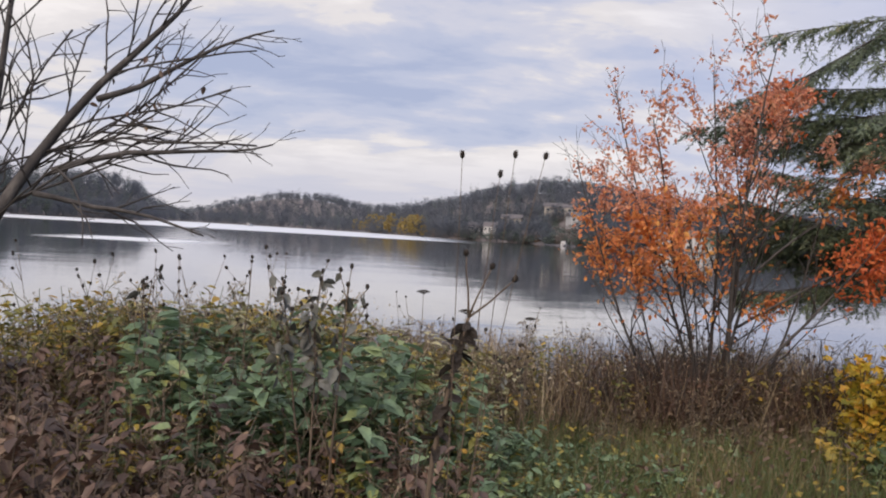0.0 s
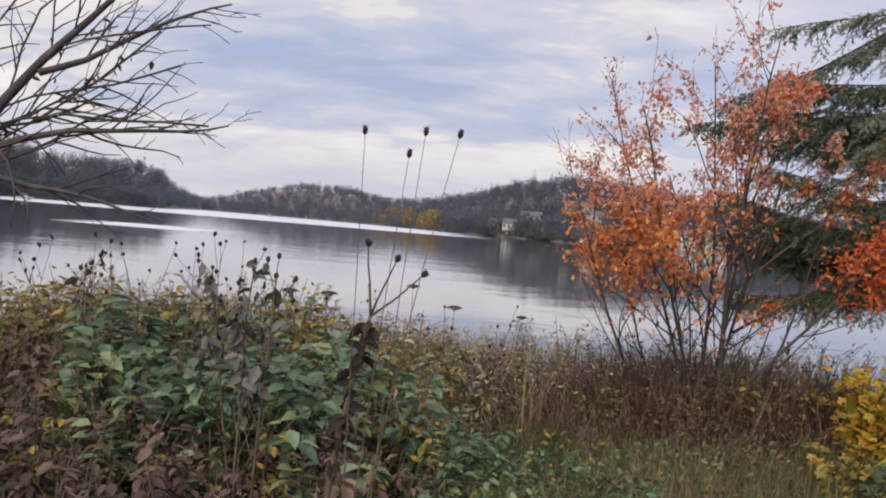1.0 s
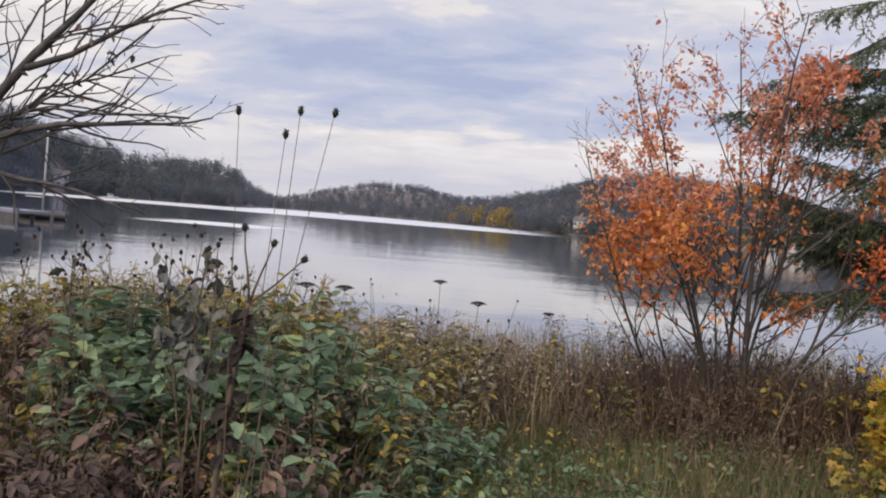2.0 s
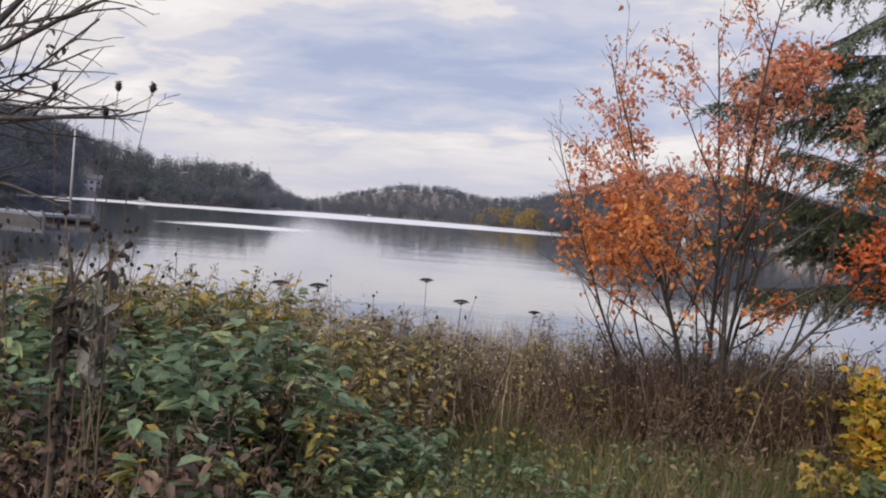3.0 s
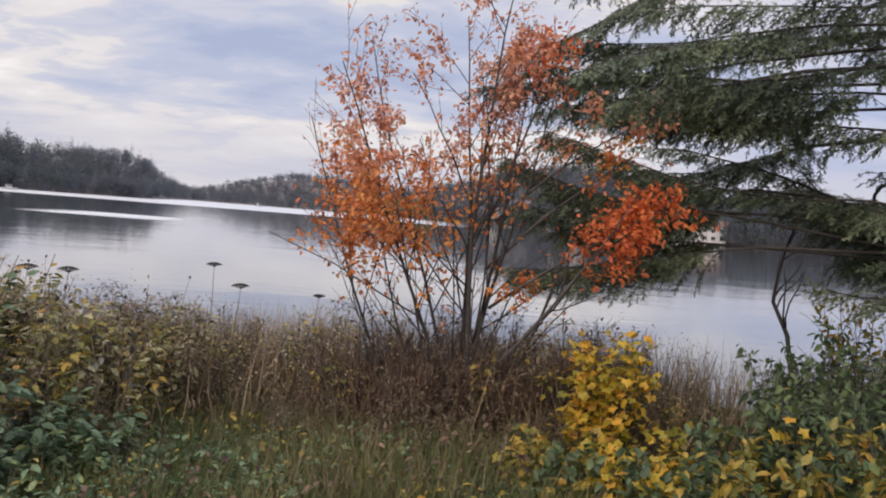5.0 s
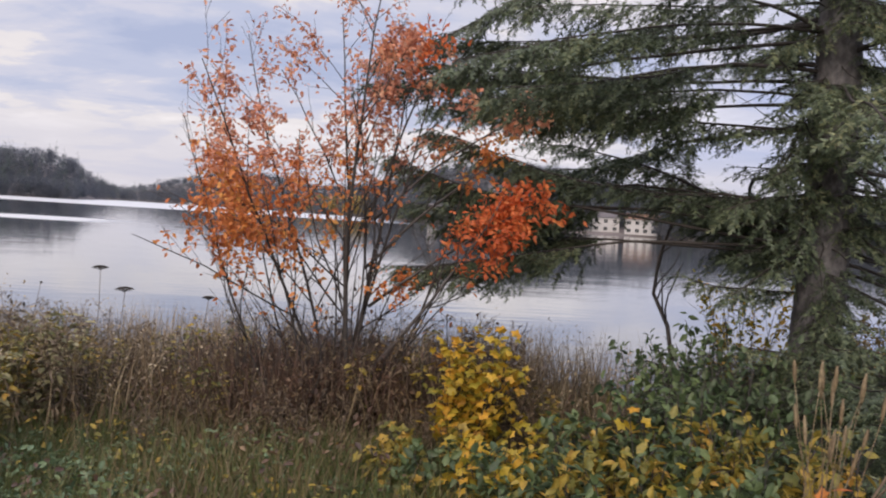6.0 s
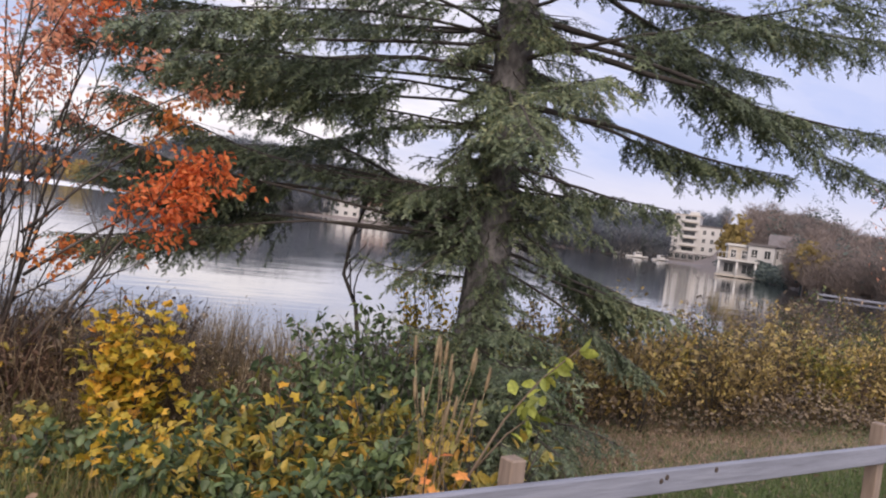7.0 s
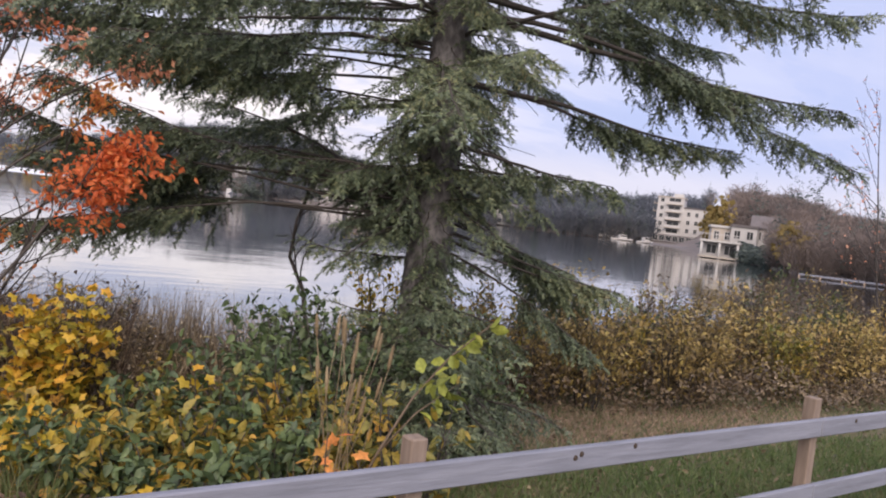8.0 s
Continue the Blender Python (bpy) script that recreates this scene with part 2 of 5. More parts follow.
def build_water_material():
    m, add, bsdf, out = shader("lake_water", 0.03)
    pos = add("ShaderNodeNewGeometry").outputs["Position"]
    flat = add("ShaderNodeMapping", Vector=pos, Scale=(0.35, 1.0, 1.0)).outputs[0]
    rip = add("ShaderNodeTexNoise", Vector=flat, Scale=2.2, Detail=3.0, Roughness=0.5).outputs[0]
    swell = add("ShaderNodeTexNoise", Vector=flat, Scale=0.25, Detail=2.0).outputs[0]
    h = maths(add, "ADD", maths(add, "MULTIPLY", rip, 0.25), swell)
    # wind-blown lanes far out: rough water gathering higher sky, bright reflection also put into colour
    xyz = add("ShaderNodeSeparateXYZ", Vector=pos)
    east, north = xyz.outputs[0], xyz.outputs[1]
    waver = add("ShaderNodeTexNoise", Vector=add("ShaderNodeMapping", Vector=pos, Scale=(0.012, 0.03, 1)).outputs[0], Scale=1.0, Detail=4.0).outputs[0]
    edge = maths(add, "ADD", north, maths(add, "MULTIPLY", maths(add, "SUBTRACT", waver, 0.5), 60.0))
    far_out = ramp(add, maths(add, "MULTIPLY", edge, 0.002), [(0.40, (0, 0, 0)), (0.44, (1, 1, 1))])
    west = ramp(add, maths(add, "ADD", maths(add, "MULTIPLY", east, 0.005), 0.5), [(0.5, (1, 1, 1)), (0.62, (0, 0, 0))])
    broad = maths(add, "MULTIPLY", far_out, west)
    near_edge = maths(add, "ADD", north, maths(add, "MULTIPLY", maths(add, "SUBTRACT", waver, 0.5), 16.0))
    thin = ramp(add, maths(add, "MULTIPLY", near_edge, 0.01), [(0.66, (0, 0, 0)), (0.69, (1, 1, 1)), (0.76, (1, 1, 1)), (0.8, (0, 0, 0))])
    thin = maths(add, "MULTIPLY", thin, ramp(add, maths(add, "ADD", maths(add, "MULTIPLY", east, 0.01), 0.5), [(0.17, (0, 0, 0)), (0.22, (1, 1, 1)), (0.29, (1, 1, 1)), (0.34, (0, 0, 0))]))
    ruffled_sheen = maths(add, "MAXIMUM", broad, thin)
    rgh = maths(add, "ADD", maths(add, "MULTIPLY", ruffled_sheen, 0.3), 0.05)
    m.node_tree.links.new(rgh, bsdf.inputs["Roughness"])
    m.node_tree.links.new(rgh, bsdf.inputs["Coat Roughness"])
    bsdf.inputs["Coat Weight"].default_value = 0.72
    bsdf.inputs["IOR"].default_value = 1.333
    # sky sheen of the lanes painted in: pale, partly metallic base colour
    m.node_tree.links.new(maths(add, "MULTIPLY", ruffled_sheen, 0.62), bsdf.inputs["Metallic"])
    m.node_tree.links.new(mix_rgb(add, ruffled_sheen, (0.012, 0.02, 0.03), (0.8, 0.82, 0.85)), bsdf.inputs["Base Color"])
    bp = add("ShaderNodeBump", Strength=0.3, Distance=0.06, Height=h)
    m.node_tree.links.new(bp.outputs[0], bsdf.inputs["Normal"])
    m.node_tree.links.new(bp.outputs[0], bsdf.inputs["Coat Normal"])
    return m


SOIL, LAKE = build_ground_material(), build_water_material()


# ---- mesh tools ----
def mesh_from(name, verts, faces, mat, smooth=False):
    """faces: arrays of equal-sided faces."""
    me = bpy.data.meshes.new(name)
    verts = np.asarray(verts, dtype=np.float32)
    me.vertices.add(len(verts))
    me.vertices.foreach_set("co", verts.ravel())
    idx = np.concatenate([f.ravel() for f in faces]).astype(np.int32)
    totals = np.concatenate([np.full(len(f), f.shape[1]) for f in faces]).astype(np.int32)
    starts = np.concatenate([[0], np.cumsum(totals)[:-1]]).astype(np.int32)
    me.loops.add(len(idx))
    me.loops.foreach_set("vertex_index", idx)
    me.polygons.add(len(totals))
    me.polygons.foreach_set("loop_start", starts)
    me.polygons.foreach_set("loop_total", totals)
    if smooth:
        me.polygons.foreach_set("use_smooth", np.ones(len(totals), dtype=bool))
    me.update(calc_edges=True)
    me.materials.append(mat)
    return me


class Soup:
    """Many small pieces gathered into one mesh."""

    def __init__(self):
        self.v, self.f3, self.f4, self.n = [], [], [], 0

    def put(self, verts, tris=None, quads=None):
        if tris is not None and len(tris):
            self.f3.append(np.asarray(tris) + self.n)
        if quads is not None and len(quads):
            self.f4.append(np.asarray(quads) + self.n)
        self.v.append(np.asarray(verts, dtype=np.float64))
        self.n += len(verts)

    def spread(self, shape, spin, place):
        """shape: (verts, tris) at n poses: spin (n,3,3) with its size, place (n,3)."""
        tv, tf = shape
        n, k = len(place), len(tv)
        if n == 0:
            return
        v = np.einsum("nij,kj->nki", spin, tv) + place[:, None, :]
        f = tf[None] + (np.arange(n) * k)[:, None, None]
        self.put(v.reshape(-1, 3), f.reshape(-1, tf.shape[1]))

    def mesh(self, name, mat, smooth=False):
        faces = []
        if self.f3:
            faces.append(np.concatenate(self.f3))
        if self.f4:
            faces.append(np.concatenate(self.f4))
        return mesh_from(name, np.concatenate(self.v), faces, mat, smooth)


def unit(v):
    v = np.asarray(v, dtype=float)
    return v / np.maximum(np.linalg.norm(v, axis=-1, keepdims=True), 1e-9)


def spins(rng, along, size, flat=0.5):
    """Poses whose y axis runs along, rolled by chance; flat 1 keeps the z axis as upright as can be."""
    d = unit(along)
    n = len(d)
    ref = unit(np.array([0, 0, 1.0]) + (1 - flat) * rng.normal(size=(n, 3)) * 1.2)
    x = unit(np.cross(d, ref) + 1e-6)
    z = np.cross(x, d)
    m = np.stack([x, d, z], axis=-1)
    return m * np.asarray(size, dtype=float).reshape(-1, 1, 1)


LEAF = (np.array([(0, 0, 0), (0.26, 0.3, 0.07), (0.2, 0.68, 0.04), (0, 1, -0.12), (-0.2, 0.68, 0.04), (-0.26, 0.3, 0.07)]),
        np.array([(0, 1, 2), (0, 2, 3), (0, 3, 4), (0, 4, 5)]))
SLIM = (np.array([(0, 0, 0), (0.11, 0.4, 0.04), (0, 1, -0.2), (-0.11, 0.4, 0.04)]), np.array([(0, 1, 2), (0, 2, 3)]))
BLADE = (np.array([(-0.012, 0, 0), (0.012, 0, 0), (0.009, 0.5, 0.06), (-0.009, 0.5, 0.06), (0, 1, 0.26)]), np.array([(0, 1, 2), (0, 2, 3), (3, 2, 4)]))


def maple_shape():
    tips = [(-90, 0.05), (-52, 0.5), (-30, 0.62), (-8, 0.5), (18, 0.8), (48, 0.55), (70, 0.62), (90, 0.95), (110, 0.62), (132, 0.55), (162, 0.8), (188, 0.5), (210, 0.62), (232, 0.5)]
    v = [(0, 0.35, 0.05)]
    for a, r in tips:
        v.append((r * math.cos(radians(a)) * 0.75, 0.35 + r * math.sin(radians(a)) * 0.7, -0.10 * r))
    n = len(tips)
    return np.array(v), np.array([(0, 1 + i, 1 + (i + 1) % n) for i in range(n)])


MAPLE = maple_shape()


def sprig_shape(seed, needles=18):
    """A twig tip clad in needles, 1 long along y."""
    r = random.Random(seed)
    v, f = [(-0.015, 0, 0), (0.015, 0, 0), (0, 1, -0.03)], [(0, 1, 2)]
    for i in range(needles):
        y = (i + r.random()) / needles
        a = r.uniform(0, 2 * math.pi)
        out = np.array((math.cos(a), 0, 0.65 * math.sin(a)))
        base = np.array((0, y, 0))
        tip = base + out * 0.25 * (1.15 - 0.5 * y) + np.array((0, 0.16, 0))
        side = np.cross(tip - base, (0.3, 0.2, 1)) * 0.14
        k = len(v)
        v += [tuple(base - side), tuple(base + side), tuple(tip)]
        f.append((k, k + 1, k + 2))
    return np.array(v), np.array(f)


SPRIG = sprig_shape(3)


def tube(soup, pts, radii, sides=5):
    pts, radii = np.asarray(pts, dtype=float), np.asarray(radii, dtype=float)
    d = unit(np.gradient(pts, axis=0))
    ref = np.array([0.31, 0.95, 0.1]) if abs(d[0][2]) > 0.7 else np.array([0.1, 0.15, 0.98])
    x = unit(np.cross(d, ref))
    y = np.cross(d, x)
    a = np.linspace(0, 2 * math.pi, sides, endpoint=False)
    v = pts[:, None] + radii[:, None, None] * (np.cos(a)[None, :, None] * x[:, None] + np.sin(a)[None, :, None] * y[:, None])
    n = len(pts)
    q = []
    for i in range(n - 1):
        for j in range(sides):
            k = (j + 1) % sides
            q.append((i * sides + j, i * sides + k, (i + 1) * sides + k, (i + 1) * sides + j))
    caps = [(0, j + 1, j) for j in range(1, sides - 1)] + [((n - 1) * sides, (n - 1) * sides + j, (n - 1) * sides + j + 1) for j in range(1, sides - 1)]
    soup.put(v.reshape(-1, 3), caps, q)


def bend(rng, start, way, length, steps, wobble=0.12, lift=0.0):
    """A wandering line from start; lift turns it up (or down)."""
    p, d = np.array(start, dtype=float), unit(np.array(way, dtype=float))
    out, s = [p.copy()], length / steps
    for _ in range(steps):
        d = unit(d + rng.normal(size=3) * wobble + np.array([0, 0, lift]))
        p = p + d * s
        out.append(p.copy())
    return np.array(out)


def part(name, mesh, parent, label="", kind=""):
    ob = new(name, mesh)
    ob.parent = parent
    return tagged(ob, label, kind=kind)


def thing(name, at, label, category, group="", kind=""):
    ob = new(name)
    ob.location = at
    ob.empty_display_size = 0.1
    return tagged(ob, label, category, group, kind)


def box_mesh(name, size, mat, bevel=0.0, seg=1):
    bm = bmesh.new()
    bmesh.ops.create_cube(bm, size=1.0)
    bmesh.ops.scale(bm, vec=size, verts=bm.verts)
    if bevel:
        bmesh.ops.bevel(bm, geom=bm.edges[:], offset=bevel, segments=seg, affect="EDGES")
    me = bpy.data.meshes.new(name)
    bm.to_mesh(me)
    bm.free()
    me.materials.append(mat)
    return me


# ---- the land and the lake ----
def smooth(a, b, v):
    t = np.clip((np.asarray(v, dtype=float) - a) / (b - a), 0, 1)
    return t * t * (3 - 2 * t)


def shore_near(x):
    return 10.3 + 0.45 * np.sin(np.asarray(x) * 0.5 + 1.0) + 0.25 * np.sin(np.asarray(x) * 1.3) + 0.33 * np.clip(np.asarray(x) - 9, 0, 60)


def far_shore(az):
    """How far off the opposite shore lies, by bearing in degrees."""
    return np.interp(az, [-90, -62, -45, -36, -30, -19, -16, -8, 0, 11, 20, 32, 41, 43.8, 45, 47, 50, 55, 62, 90], [18, 40, 85, 230, 380, 420, 760, 640, 420, 310, 295, 290, 290, 285, 146, 130, 100, 92, 70, 30])


def hill_rise(az):
    """How high the wooded land rises behind the shore, in metres."""
    h = 13.0 + 16 * np.exp(-((az + 33) / 7.5) ** 2) + 7 * np.exp(-((az + 21) / 3.0) ** 2) + 25 * np.exp(-((az + 8.5) / 5.0) ** 2)
    h = h + 18 * np.exp(-((az - 10) / 9) ** 2) - 6 * np.exp(-((az + 16.2) / 1.8) ** 2) + 3 * np.exp(-((az - 44) / 6) ** 2) - 4 * smooth(44.5, 47, az) - 5 * smooth(47, 54, az)
    return h


def hill_depth(az):
    return np.interp(az, [-60, -36, -19, -16, -4, 4, 30, 43, 46, 60], [60, 130, 160, 500, 420, 190, 150, 150, 130, 80])


def land(x, y):
    x, y = np.asarray(x, dtype=float), np.asarray(y, dtype=float)
    dx, r = x - 2.0, np.hypot(x - 2.0, y)
    az = np.degrees(np.arctan2(dx, y))
    bank = -0.10 - 0.31 * smooth(3.2, 10.5, y) + 0.03 * np.sin(x * 1.7) * np.sin(y * 1.9)
    bed = -1.9 * smooth(-0.3, 4, y - shore_near(x))
    near = bank + bed
    R = far_shore(az)
    rise = hill_rise(az) * smooth(0, 1, (r - R) / hill_depth(az))
    far = -2.2 + (2.4) * smooth(-6, 5, r - R) + rise
    front = (y > 6) & (np.abs(az) < 88)
    return np.where(front, np.maximum(near, np.where(r > 20, far, -9)), bank)


def build_land():
    rings = np.concatenate([np.arange(0.3, 16, 0.35), np.geomspace(16, 4500, 110)])
    az = np.linspace(-180, 180, 271)[:-1]
    rr, aa = np.meshgrid(rings, np.radians(az), indexing="ij")
    x, y = 2 + rr * np.sin(aa), rr * np.cos(aa)
    z = land(x, y)
    n, k = rr.shape
    v = np.concatenate([[(2, 0, -0.1)], np.stack([x, y, z], -1).reshape(-1, 3)])
    i, j = np.meshgrid(np.arange(n - 1), np.arange(k), indexing="ij")
    j2 = (j + 1) % k
    q = np.stack([1 + i * k + j, 1 + i * k + j2, 1 + (i + 1) * k + j2, 1 + (i + 1) * k + j], -1).reshape(-1, 4)
    t = np.stack([np.zeros(k, int), 1 + np.arange(k), 1 + (np.arange(k) + 1) % k], -1)[:, ::-1]
    tagged(new("ground", mesh_from("ground", v, [t, q], SOIL, True)), "brown soil and leaf litter sloping down to the lake", "ground", kind="structure")
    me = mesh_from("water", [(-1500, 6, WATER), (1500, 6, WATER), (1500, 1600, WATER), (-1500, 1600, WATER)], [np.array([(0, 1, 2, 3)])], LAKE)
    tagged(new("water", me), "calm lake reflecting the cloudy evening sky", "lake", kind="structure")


build_land()


# ---- far woods ----
def crown_shape(seed, pieces=70, spire=False):
    """A far tree, 1 high: many small clumps round a stem, ragged outline."""
    r = np.random.default_rng(seed)
    v, f = [], []

    def clump(c, s, lean):
        k = len(v)
        a = unit(r.normal(size=3))
        b = unit(np.cross(a, r.normal(size=3)))
        if lean is not None:
            a, b = unit(lean + r.normal(size=3) * 0.2), unit(np.cross(lean, (0, 0, 1)) + r.normal(size=3) * 0.4)
        for p in (a * 1.2, b, -a * 0.9, -b):
            v.append(tuple(c + p * s * r.uniform(0.7, 1.3)))
        f.extend([(k, k + 1, k + 2), (k, k + 2, k + 3)])
    for i in range(pieces):
        if spire:
            h = r.uniform(0.08, 1.0) ** 0.8
            w = 0.17 * (1 - h) ** 0.8 + 0.008
            a = r.uniform(0, 2 * math.pi)
            rad = w * r.uniform(0.45, 1.1)
            c = np.array((math.cos(a) * rad, math.sin(a) * rad, h))
            clump(c, 0.05 * (1.15 - h), np.array((math.cos(a), math.sin(a), -0.5)))
        else:
            h = r.uniform(0.2, 1.0)
            w = 0.36 * math.sin(math.pi * min(1, (h - 0.1) / 0.95)) ** 0.7
            a = r.uniform(0, 2 * math.pi)
            rad = w * math.sqrt(r.uniform(0.05, 1))
            clump(np.array((math.cos(a) * rad, math.sin(a) * rad, h)), r.uniform(0.035, 0.085), None)
    k = len(v)
    v += [(-0.012, 0, -0.05), (0.012, 0, -0.05), (0.002, 0.01, 0.8), (0, -0.012, -0.05)]
    f += [(k, k + 1, k + 2), (k + 1, k + 3, k + 2), (k + 3, k, k + 2)]
    return np.array(v), np.array(f)


def bare_shape(seed, pieces=80, fine=1.0):
    """A far leafless tree, 1 high: a stem and a ragged fan of thin branches."""
    r = np.random.default_rng(seed)
    v, f = [], []
    for i in range(pieces):
        h = r.uniform(0.12, 0.82)
        a = r.uniform(0, 2 * math.pi)
        out = np.array((math.cos(a), math.sin(a), 0))
        base = np.array((0, 0, h)) + out * r.uniform(0.0, 0.2) * math.sin(math.pi * h)
        way = unit(out * r.uniform(0.25, 1.0) + np.array((0, 0, 1.0)) + r.normal(size=3) * 0.25)
        ln = r.uniform(0.10, 0.26) * (1.1 - 0.5 * h)
        side = unit(np.cross(way, r.normal(size=3))) * r.uniform(0.006, 0.016) * fine
        k = len(v)
        v += [tuple(base - side), tuple(base + side), tuple(base + way * ln)]
        f.append((k, k + 1, k + 2))
    k = len(v)
    v += [(-0.014, 0, -0.05), (0.014, 0, -0.05), (0.002, 0.01, 0.85), (0, -0.014, -0.05)]
    f += [(k, k + 1, k + 2), (k + 1, k + 3, k + 2), (k + 3, k, k + 2)]
    return np.array(v), np.array(f)


def upright(rng, heights, wide=1.0):
    n = len(heights)
    a = rng.uniform(0, 2 * math.pi, n)
    m = np.zeros((n, 3, 3))
    s = heights * wide * rng.uniform(0.85, 1.2, n)
    m[:, 0, 0], m[:, 0, 1], m[:, 1, 0], m[:, 1, 1], m[:, 2, 2] = np.cos(a) * s, -np.sin(a) * s, np.sin(a) * s, np.cos(a) * s, heights
    return m


def woods(name, label, mat, rng, count, az_range, spire, tall, share=None, depth=1.05, wide=1.0, nearest=3.0, cleared=True):
    soup = Soup()
    az = rng.uniform(*az_range, count)
    if share:
        az = az[rng.random(count) < share(az)]
    n = len(az)
    r = far_shore(az) + nearest + rng.random(n) ** 1.35 * hill_depth(az) * depth
    x, y = 2 + r * np.sin(np.radians(az)), r * np.cos(np.radians(az))
    place = np.stack([x, y, land(x, y) - 0.3], -1)
    for a0, a1, back in CLEARINGS if cleared else ():
        cut = (az > a0) & (az < a1) & (r < back)
        place[cut, 2] = -60.0
    place, n = place[place[:, 2] > -50], int((place[:, 2] > -50).sum())
    h = rng.uniform(*tall, n) * np.where(rng.random(n) < 0.12, 1.25, 1.0) * np.interp(np.hypot(place[:, 0] - 2, place[:, 1]), [60, 110, 200], [0.5, 0.62, 1.0])
    kinds = rng.integers(0, 4, n)
    for k in range(4):
        pick = kinds == k
        shape = bare_shape(31 + k, 120, 0.7) if mat is HAZY_BARE else bare_shape(31 + k, 260, 0.4) if mat is FAR_BROWN else crown_shape(11 + k + 20 * spire, 70, spire)
        soup.spread(shape, upright(rng, h[pick], wide), place[pick])
    return tagged(new(name, soup.mesh(name, mat)), label, "woods", kind="stuff")


# bearings and depth kept open for houses and gardens
CLEARINGS = [(4.0, 6.1, 384), (8.1, 9.5, 340), (9.9, 12.2, 375), (17.0, 21.3, 318), (-30.8, -29.8, 436), (40.9, 46.0, 322), (44.6, 49.0, 172), (-3.6, 0.4, 430)]


def build_woods():
    rng = np.random.default_rng(5)
    hump = lambda c, w: (lambda a: np.exp(-((a - c) / w) ** 2))
    woods("bare_woods", "leafless grey-brown woods on the far hills, tinted with blue haze", HAZY_BARE, rng, 6200, (-62, 45), False, (7, 11), lambda a: 1 - 0.4 * hump(-27, 8)(a), 1.05, 1.7)
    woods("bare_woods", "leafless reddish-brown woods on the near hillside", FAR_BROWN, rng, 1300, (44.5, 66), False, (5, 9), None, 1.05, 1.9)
    woods("conifer_woods", "dark green conifers among the far woods, tinted with haze", HAZY_CONIFER, rng, 4400, (-62, 64), True, (7, 14), lambda a: (0.32 + 0.7 * hump(-29, 7)(a) + 0.35 * hump(35, 7)(a)) * np.where(a > 45, 0.3, 1.0))
    woods("autumn_trees", "yellow and orange trees by the far shore", FAR_GOLD, rng, 34, (-4.2, 0.9), False, (6, 12), None, 0.08, 1.0, 0.5, False)
    woods("autumn_trees", "orange trees beside the hotel", FAR_GOLD, rng, 7, (44.9, 45.7), False, (7, 10), None, 0.1, 1.0, 18.0, False)
    woods("autumn_trees", "faded orange trees on the near side of the hill", FAR_GOLD, rng, 14, (49.3, 51.5), False, (5, 8), None, 0.1, 1.0, 4.0, False)
    woods("shore_thicket", "bare brown thicket along the far shore, tinted with blue haze", HAZY_BARE, rng, 1200, (-62, 46), False, (3, 6), None, 0.06, 1.5, 1.0)
    woods("shore_shrubs", "green shrubs below the far houses", HAZY_CONIFER, rng, 260, (3.6, 13.5), False, (2.0, 4.5), None, 0.5, 1.6, 1.0, False)
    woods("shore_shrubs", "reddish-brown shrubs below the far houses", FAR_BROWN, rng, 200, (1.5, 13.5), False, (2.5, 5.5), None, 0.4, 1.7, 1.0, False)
    woods("shore_shrubs", "dark green shrubs and lawns round the shore houses", HAZY_CONIFER, rng, 150, (44.7, 49.2), False, (1.4, 3.0), None, 0.12, 2.2, 1.0, False)
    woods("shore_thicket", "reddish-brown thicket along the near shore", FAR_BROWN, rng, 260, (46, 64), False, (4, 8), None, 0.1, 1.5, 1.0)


build_woods()


# ---- bare tree, orange tree, spruce ----
def branching(rng, line, r0, r1, levels, out, every=0.16, spread=0.75, ratio=0.55, lift=0.03, wobble=0.12, first=0.25):
    """Side shoots along a line, and shoots on those; out gathers (points, radii, level)."""
    n = len(line)
    out.append((line, np.linspace(r0, r1, n), levels))
    if levels == 0:
        return
    seg = np.linalg.norm(np.diff(line, axis=0), axis=1)
    length = seg.sum()
    count = max(2, int(length / every))
    for i in range(count):
        t = first + (1 - first) * (i + rng.random()) / count
        k = min(n - 2, int(t * (n - 1)))
        p = line[k] + (line[k + 1] - line[k]) * (t * (n - 1) - k)
        d = unit(line[k + 1] - line[k])
        side = unit(np.cross(d, rng.normal(size=3)))
        way = unit(d + side * spread * rng.uniform(0.6, 1.3))
        ln = length * ratio * (1.15 - 0.75 * t) * rng.uniform(0.6, 1.2)
        rr = max(0.0016, (r0 + (r1 - r0) * t) * 0.55)
        branching(rng, bend(rng, p, way, ln, 5 if levels > 1 else 4, wobble, lift), rr, max(0.001, rr * 0.35), levels - 1, out, every * 0.8, spread, ratio, lift, wobble, 0.15)


def points_along(rng, lines, count, tip_bias=0.6):
    """Chance points on the lines, with the way of the line there."""
    w = np.array([np.linalg.norm(np.diff(l, axis=0), axis=1).sum() for l in lines])
    pick = rng.choice(len(lines), count, p=w / w.sum())
    P, D = np.zeros((count, 3)), np.zeros((count, 3))
    for i, li in enumerate(pick):
        l = lines[li]
        t = rng.random() ** tip_bias * (len(l) - 1) * 0.999
        k = int(t)
        P[i], D[i] = l[k] + (l[k + 1] - l[k]) * (t - k), l[k + 1] - l[k]
    return P, unit(D)


def hang_leaves(rng, P, D, size, shape, soup, droop=0.5, flat=0.4):
    way = unit(D * 0.5 + rng.normal(size=P.shape) * 0.75 - np.array([0, 0, droop]))
    soup.spread(shape, spins(rng, way, size, flat), P)


